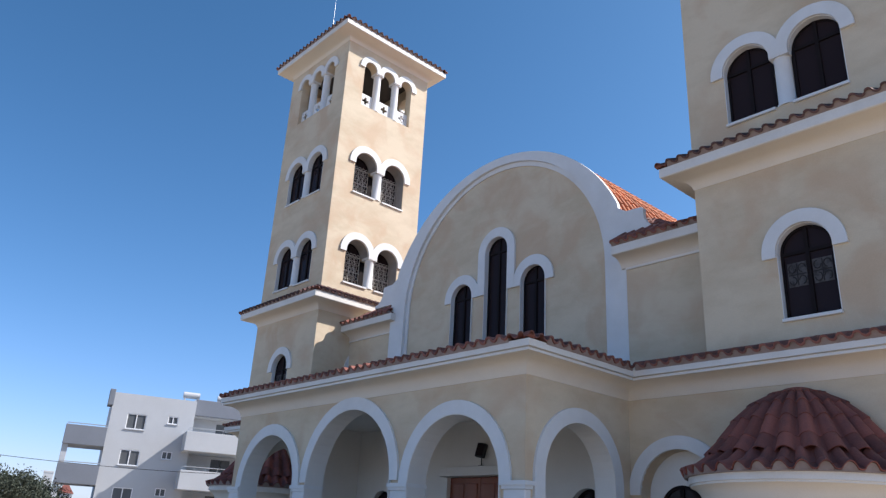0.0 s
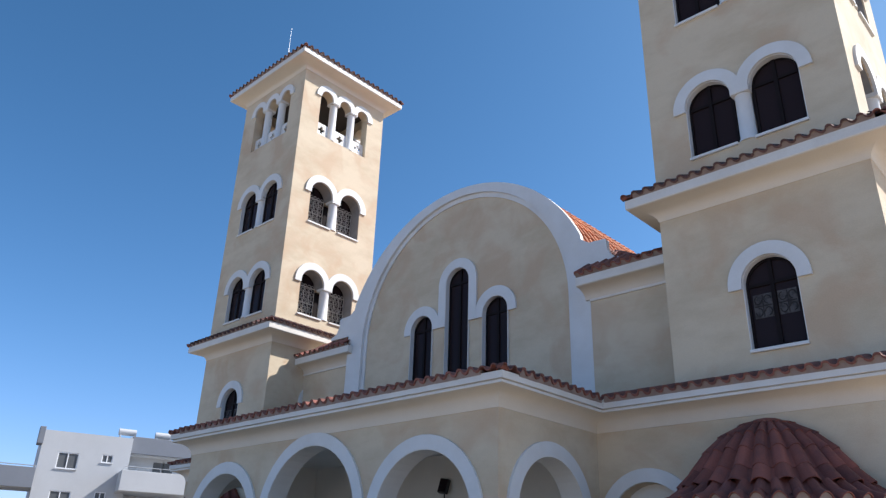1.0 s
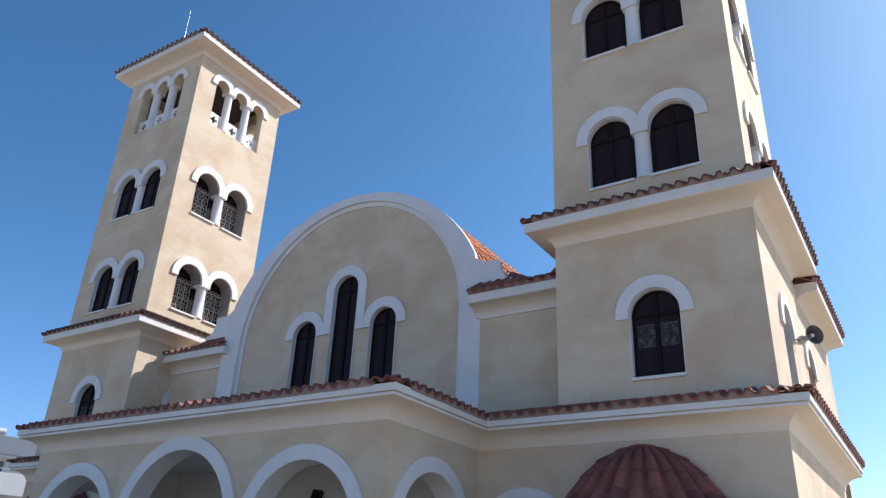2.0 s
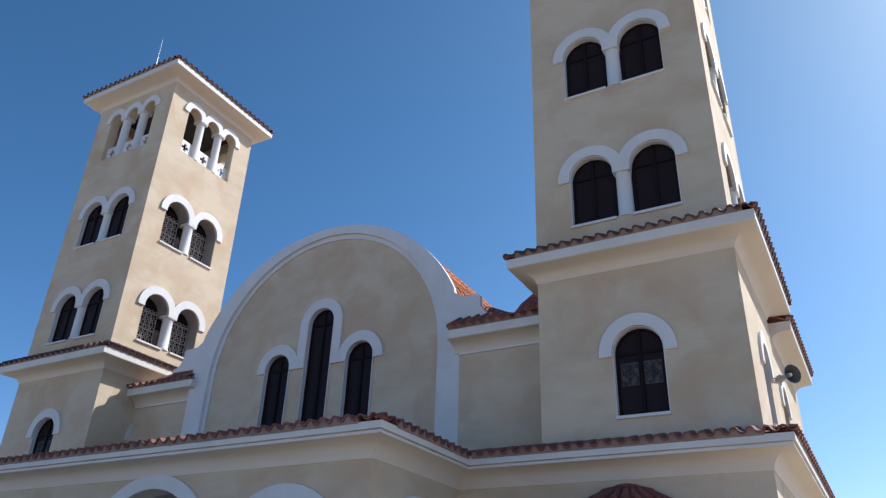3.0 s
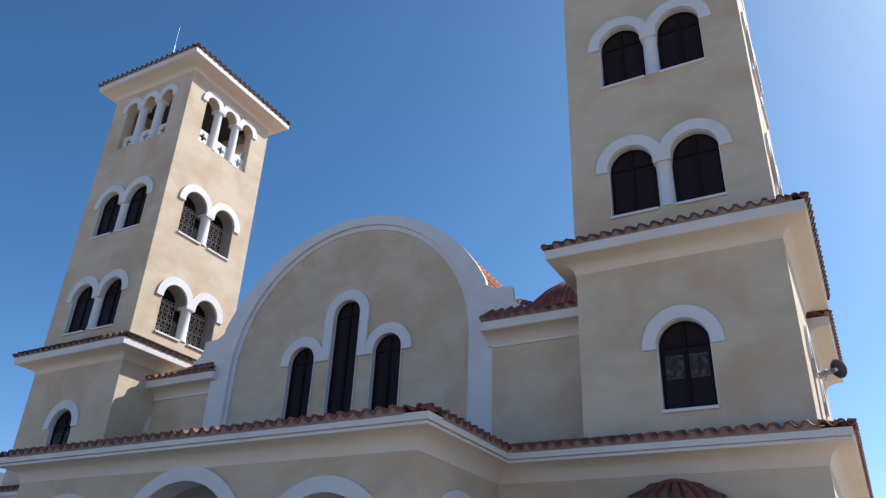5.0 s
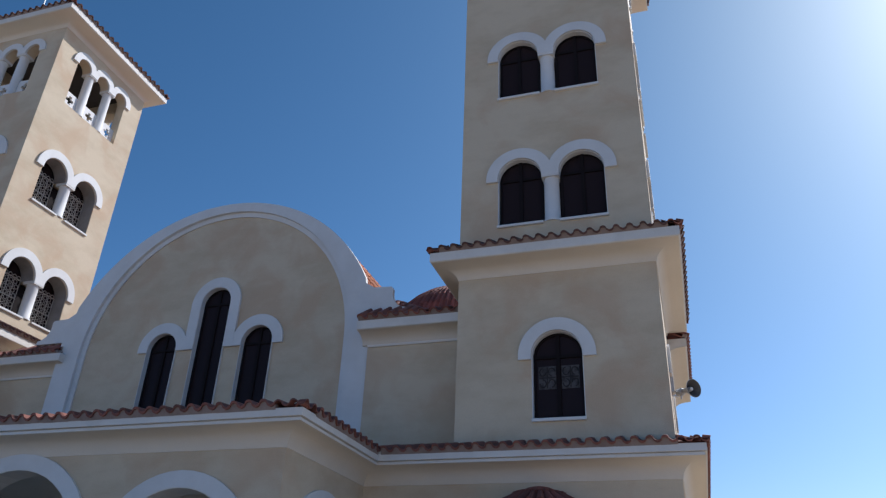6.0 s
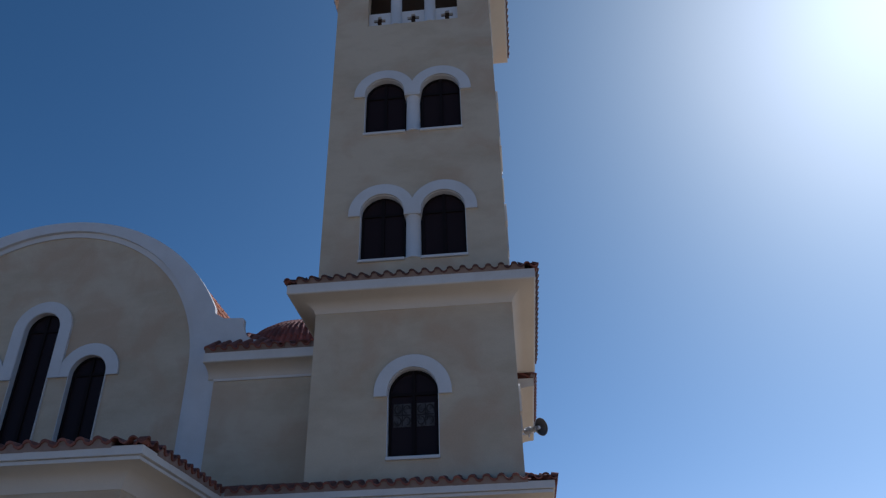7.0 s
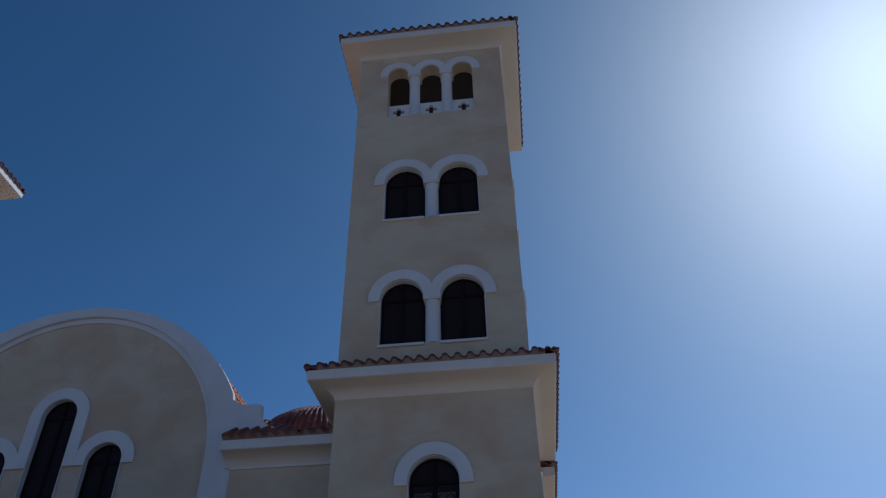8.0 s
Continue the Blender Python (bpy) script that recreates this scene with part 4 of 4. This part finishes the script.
def horn_speaker(m):
    t = thing("horn_loudspeaker", "grey horn loudspeaker on a bracket on the tower flank", "loudspeaker", m)
    bm = bmesh.new()
    lathe(bm, [(0.03, 0.0), (0.05, 0.02), (0.055, 0.10), (0.085, 0.18), (0.14, 0.26), (0.185, 0.31), (0.19, 0.325), (0.182, 0.327)], 28)
    part("bell", bm, HORN, t, smooth=True)
    bm = bmesh.new()
    lathe(bm, [(0.182, 0.327), (0.172, 0.318), (0.13, 0.265), (0.07, 0.175), (0.03, 0.11), (0.0, 0.1)], 28)
    part("mouth", bm, HORN_DARK, t, smooth=True)
    bm = bmesh.new()
    lathe(bm, [(0.0, 0.12), (0.045, 0.125), (0.05, 0.2), (0.035, 0.27), (0.0, 0.285)], 20)
    part("throat_plug", bm, WHITE, t, smooth=True)
    bm = bmesh.new()
    lathe(bm, [(0.0, -0.14), (0.07, -0.14), (0.08, -0.12), (0.08, -0.01), (0.05, 0.02), (0.0, 0.02)], 20)
    part("driver", bm, HORN, t, smooth=True)
    bm = bmesh.new()
    tube(bm, (0, 0, -0.05), (0, -0.14, -0.05), 0.015)
    tube(bm, (-0.12, 0, -0.05), (0.12, 0, -0.05), 0.012)
    tube(bm, (-0.12, 0, -0.05), (-0.12, 0, -0.30), 0.012)
    tube(bm, (0.12, 0, -0.05), (0.12, 0, -0.30), 0.012)
    box(bm, -0.16, 0.16, -0.02, 0.02, -0.34, -0.30)
    part("bracket", bm, METAL, t)
    return t


horn_speaker(look((10.75, 3.0, 6.44), (8.05, 5.9, 6.62)))


def meter_box(m):
    t = thing("meter_box", "pale grey metal meter box on the wall corner", "meter box", m)
    part("cabinet", soft_box(-0.26, 0.20, -0.16, 0, 0, 1.1, 0.012), FASCIA, t)
    part("cabinet_door", soft_box(-0.235, 0.175, -0.172, -0.155, 0.03, 1.07, 0.006), FASCIA, t)
    bm = bmesh.new()
    tube(bm, (0.235, -0.03, -2.4), (0.235, -0.03, 1.08), 0.022)
    part("conduit", bm, WHITE, t)
    return t


meter_box(pose(10.26, LOW_Y, 1.98))


def lightning_rod(m):
    t = thing("lightning_rod", "thin pale metal lightning rod on the tower roof", "lightning rod", m)
    bm = bmesh.new()
    tube(bm, (0, 0, 0), (0, 0, 1.3), 0.028, 0.02)
    part("mast", bm, METAL, t)
    bm = bmesh.new()
    tube(bm, (0, 0, 1.3), (0, 0, 2.3), 0.012, 0.006)
    part("tip", bm, METAL, t)
    return t


lightning_rod(pose(-8.55, 0.85, 19.5))


# ---- apartment block beyond ----
def apartment():
    eye = Vector((13.48, -11.94, 0))
    az = radians(68.6)
    away = Vector((-math.sin(az), math.cos(az), 0))
    m = Matrix.Translation(eye + away * 70) @ Matrix.Rotation(az + radians(4), 4, "Z")
    t = thing("apartment_building", "white plastered apartment block with grey balconies, partly shaded", "apartment building", m)
    wins = [(-2.04, -0.49, 8.82, 10.09), (-2.04, -0.49, 5.87, 7.12), (-2.04, -0.49, 2.85, 4.10), (1.26, 2.10, 9.55, 10.2), (1.26, 2.10, 6.6, 7.25), (1.26, 2.10, 3.6, 4.25)]
    o = panel([(-3.36, 0), (3.42, 0), (3.42, 11.72), (-3.36, 11.72)], [[(a, c), (b, c), (b, d), (a, d)] for a, b, c, d in wins], 0, 0.25)
    part("wall", o, BLOCKWHITE, t)
    bm = bmesh.new()
    box(bm, -3.35, 3.41, 0.6, 10, 0, 11.5)
    part("core", bm, BLOCKWHITE, t)
    for a, b, c, d in wins:
        w = part("window", panel([(a, c), (b, c), (b, d), (a, d)], [[(a + 0.07, c + 0.07), ((a + b) / 2 - 0.04, c + 0.07), ((a + b) / 2 - 0.04, d - 0.07), (a + 0.07, d - 0.07)],
                                                                                         [((a + b) / 2 + 0.04, c + 0.07), (b - 0.07, c + 0.07), (b - 0.07, d - 0.07), ((a + b) / 2 + 0.04, d - 0.07)]], 0.03, 0.12), FRAMEWHITE, t)
        bm = bmesh.new()
        mid = (a + b) / 2
        box(bm, a + 0.07, mid - 0.03, 0.09, 0.13, c + 0.07, d - 0.07)
        box(bm, mid + 0.03, b - 0.07, 0.09, 0.13, c + 0.07, d - 0.07)
        part("pane", bm, SHUTTER, w)
        part("sill", soft_box(a - 0.06, b + 0.06, -0.08, 0.1, c - 0.08, c, 0.02), BLOCKWHITE, w)
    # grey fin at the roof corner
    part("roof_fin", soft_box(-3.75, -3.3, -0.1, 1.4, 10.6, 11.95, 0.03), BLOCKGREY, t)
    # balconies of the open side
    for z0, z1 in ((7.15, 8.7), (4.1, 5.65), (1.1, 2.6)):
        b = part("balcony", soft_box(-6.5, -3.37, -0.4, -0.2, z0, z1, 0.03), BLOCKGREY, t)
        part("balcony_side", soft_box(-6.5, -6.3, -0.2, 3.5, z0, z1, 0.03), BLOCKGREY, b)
        part("balcony_floor", soft_box(-6.3, -3.37, -0.2, 3.5, z0, z0 + 0.2, 0.02), BLOCKWHITE, b)
        bm = bmesh.new()
        tube(bm, (-6.4, -0.3, z1 + 0.14), (-3.37, -0.3, z1 + 0.14), 0.035)
        for x in (-6.4, -5.4, -4.4, -3.45):
            tube(bm, (x, -0.3, z1), (x, -0.3, z1 + 0.14), 0.02)
        part("rail", bm, METAL, b)
    part("balcony_post", soft_box(-6.48, -6.05, -0.15, 0.25, 0, 7.2, 0.02), BLOCKWHITE, t)
    # recessed wing with balconies
    o = panel([(3.42, 0), (11.5, 0), (11.5, 12.1), (3.42, 12.1)], [[(5.6, c), (7.4, c), (7.4, c + 1.25), (5.6, c + 1.25)] for c in (9.0, 5.9, 2.8)], 1.9, 2.1)
    part("wall", o, BLOCKWHITE, t)
    bm = bmesh.new()
    box(bm, 3.43, 11.4, 2.5, 10, 0, 12.0)
    part("core", bm, BLOCKWHITE, t)
    part("roof_parapet", soft_box(3.43, 11.5, 0.3, 0.5, 10.55, 11.95, 0.03), BLOCKGREY, t)
    part("roof_slab", soft_box(3.43, 11.5, 0.5, 1.9, 10.45, 10.65, 0.02), BLOCKWHITE, t)
    for c in (9.0, 5.9, 2.8):
        w = part("window", panel([(5.6, c), (7.4, c), (7.4, c + 1.25), (5.6, c + 1.25)], [[(5.67, c + 0.07), (7.33, c + 0.07), (7.33, c + 1.18), (5.67, c + 1.18)]], 1.95, 2.0), BLOCKWHITE, t)
        bm = bmesh.new()
        box(bm, 5.67, 6.46, 1.97, 2.05, c + 0.07, c + 1.18)
        box(bm, 6.54, 7.33, 1.97, 2.05, c + 0.07, c + 1.18)
        part("pane", bm, SHUTTER, w)
    for z0, z1 in ((7.3, 8.9), (4.2, 5.75), (1.1, 2.6)):
        b = part("balcony", soft_box(2.72, 11.5, -2.25, -2.05, z0, z1, 0.03), BLOCKWHITE, t)
        part("balcony_side", soft_box(2.72, 2.92, -2.05, 0.0, z0, z1, 0.03), BLOCKWHITE, b)
        part("balcony_floor", soft_box(2.92, 11.5, -2.05, 1.9, z0, z0 + 0.2, 0.02), BLOCKWHITE, b)
        bm = bmesh.new()
        tube(bm, (2.85, -2.15, z1 + 0.3), (11.4, -2.15, z1 + 0.3), 0.03)
        for i in range(10):
            tube(bm, (2.85 + i * 0.95, -2.15, z1), (2.85 + i * 0.95, -2.15, z1 + 0.3), 0.02)
        part("rail", bm, METAL, b)
    for x in (2.3, 5.3):
        bm = bmesh.new()
        tube(bm, (x, 1.2, 12.35), (x + 1.4, 1.2, 12.35), 0.28, n=16)
        box(bm, x + 0.1, x + 0.2, 1.0, 1.4, 11.5, 12.2)
        box(bm, x + 1.2, x + 1.3, 1.0, 1.4, 11.5, 12.2)
        part("water_tank", bm, BLOCKWHITE, t)


apartment()


# ---- low trees, far house, overhead cable ----
def tree(m, height, spread, seed):
    rng = random.Random(seed)
    t = thing("tree", "dusty dark green broadleaf tree beyond the yard", "tree", m, "trees beside the apartment block")
    bm = bmesh.new()
    tube(bm, (0, 0, 0), (0.1, 0, height * 0.45), 0.2, 0.12, 8)
    for i in range(7):
        a = i * 0.9 + rng.random()
        z = height * (0.3 + 0.03 * i)
        tube(bm, (0.07, 0, z), (spread * 0.6 * math.cos(a), spread * 0.6 * math.sin(a), z + height * 0.28), 0.07, 0.02, 6)
    part("trunk", bm, BARK, t)
    verts, faces = [], []
    for _ in range(150):
        a, u = rng.random() * 6.283, rng.random() ** 0.5
        c = Vector((spread * u * math.cos(a), spread * u * math.sin(a), height * (0.38 + 0.55 * rng.random() * math.sqrt(max(0.05, 1 - u * u * 0.8)))))
        for _ in range(65):
            d = Vector((rng.gauss(0, 1), rng.gauss(0, 1), rng.gauss(0, 0.7))) * spread * 0.13
            x, y = Vector((rng.gauss(0, 1), rng.gauss(0, 1), rng.gauss(0, 1))).normalized(), Vector((rng.gauss(0, 1), rng.gauss(0, 1), rng.gauss(0, 1))).normalized()
            k = len(verts)
            s = 0.10 * rng.uniform(0.7, 1.3)
            verts += [tuple(c + d - x * s), tuple(c + d + y * s * 0.5), tuple(c + d + x * s), tuple(c + d - y * s * 0.5)]
            faces.append((k, k + 1, k + 2, k + 3))
    me = bpy.data.meshes.new("crown")
    me.from_pydata(verts, [], faces)
    me.materials.append(LEAF)
    to_object("crown", me, t)


def along_view(az, d):
    a = radians(az)
    return (13.48 - d * math.sin(a), -11.94 + d * math.cos(a))


for i, (az, d, h, s) in enumerate(((75.6, 62, 4.6, 2.6), (77.2, 58, 4.9, 2.8), (79.0, 60, 5.0, 3.0), (81.2, 57, 4.8, 3.2), (74.6, 75, 4.4, 2.4))):
    tree(pose(*along_view(az, d), 0, 0, 0, i * 40), h, s, 10 + i)

def far_house(m):
    t = thing("far_house", "small white house with an orange tiled roof far off", "house", m)
    part("wall", panel([(-3, 0), (3, 0), (3, 5.9), (-3, 5.9)], [[(-1.9, 3.6), (-0.7, 3.6), (-0.7, 4.9), (-1.9, 4.9)], [(0.7, 3.6), (1.9, 3.6), (1.9, 4.9), (0.7, 4.9)]], 0, 0.3), BLOCKWHITE, t)
    body = bmesh.new()
    box(body, -3, 3, 0.45, 6, 0, 5.9)
    part("core", body, SHUTTER, t)
    for a in (-3.0, 2.7):
        part("side_wall", soft_box(a, a + 0.3, 0.302, 6.2, 0, 5.9, 0.01), BLOCKWHITE, t)
    top = bmesh.new()
    pv = [top.verts.new(q) for q in ((-3.4, -0.4, 5.9), (3.4, -0.4, 5.9), (3.4, 6.4, 5.9), (-3.4, 6.4, 5.9), (-1, 3, 7.5), (1, 3, 7.5))]
    for f in ((0, 1, 5, 4), (1, 2, 5), (2, 3, 4, 5), (3, 0, 4), (0, 3, 2, 1)):
        top.faces.new([pv[i] for i in f])
    part("roof", top, DOME_TILE, t)


def stair_tower(m):
    t = thing("stair_tower", "plain white flat-roofed stair tower far behind the trees", "stair tower", m)
    part("wall", soft_box(-1.15, 1.15, 0, 3, 0, 12.6, 0.05), BLOCKWHITE, t)
    part("parapet", soft_box(-1.25, 1.25, -0.1, 3.1, 12.4, 12.9, 0.05), BLOCKWHITE, t)


def facing(az, d):
    return Matrix.Translation((*along_view(az, d), 0)) @ Matrix.Rotation(radians(az), 4, "Z")


far_house(facing(73.05, 165) @ Matrix.Diagonal((0.45, 0.6, 1, 1)))
stair_tower(facing(74.25, 230))

cable = thing("overhead_cable", "black overhead cable sagging across the yard", "cable")
curve = bpy.data.curves.new("cable", "CURVE")
curve.dimensions = "3D"
curve.bevel_depth = 0.014
sp = curve.splines.new("POLY")
A, B = Vector((*along_view(84, 46), 4.66)), Vector((*along_view(60, 46), 4.4))
sp.points.add(20)
for i in range(21):
    f = i / 20
    p = A.lerp(B, f)
    sp.points[i].co = (p.x, p.y, p.z - 1.0 * 4 * f * (1 - f) * 0.35, 1)
curve.materials.append(CABLE)
w = new("wire", curve)
w.parent = cable
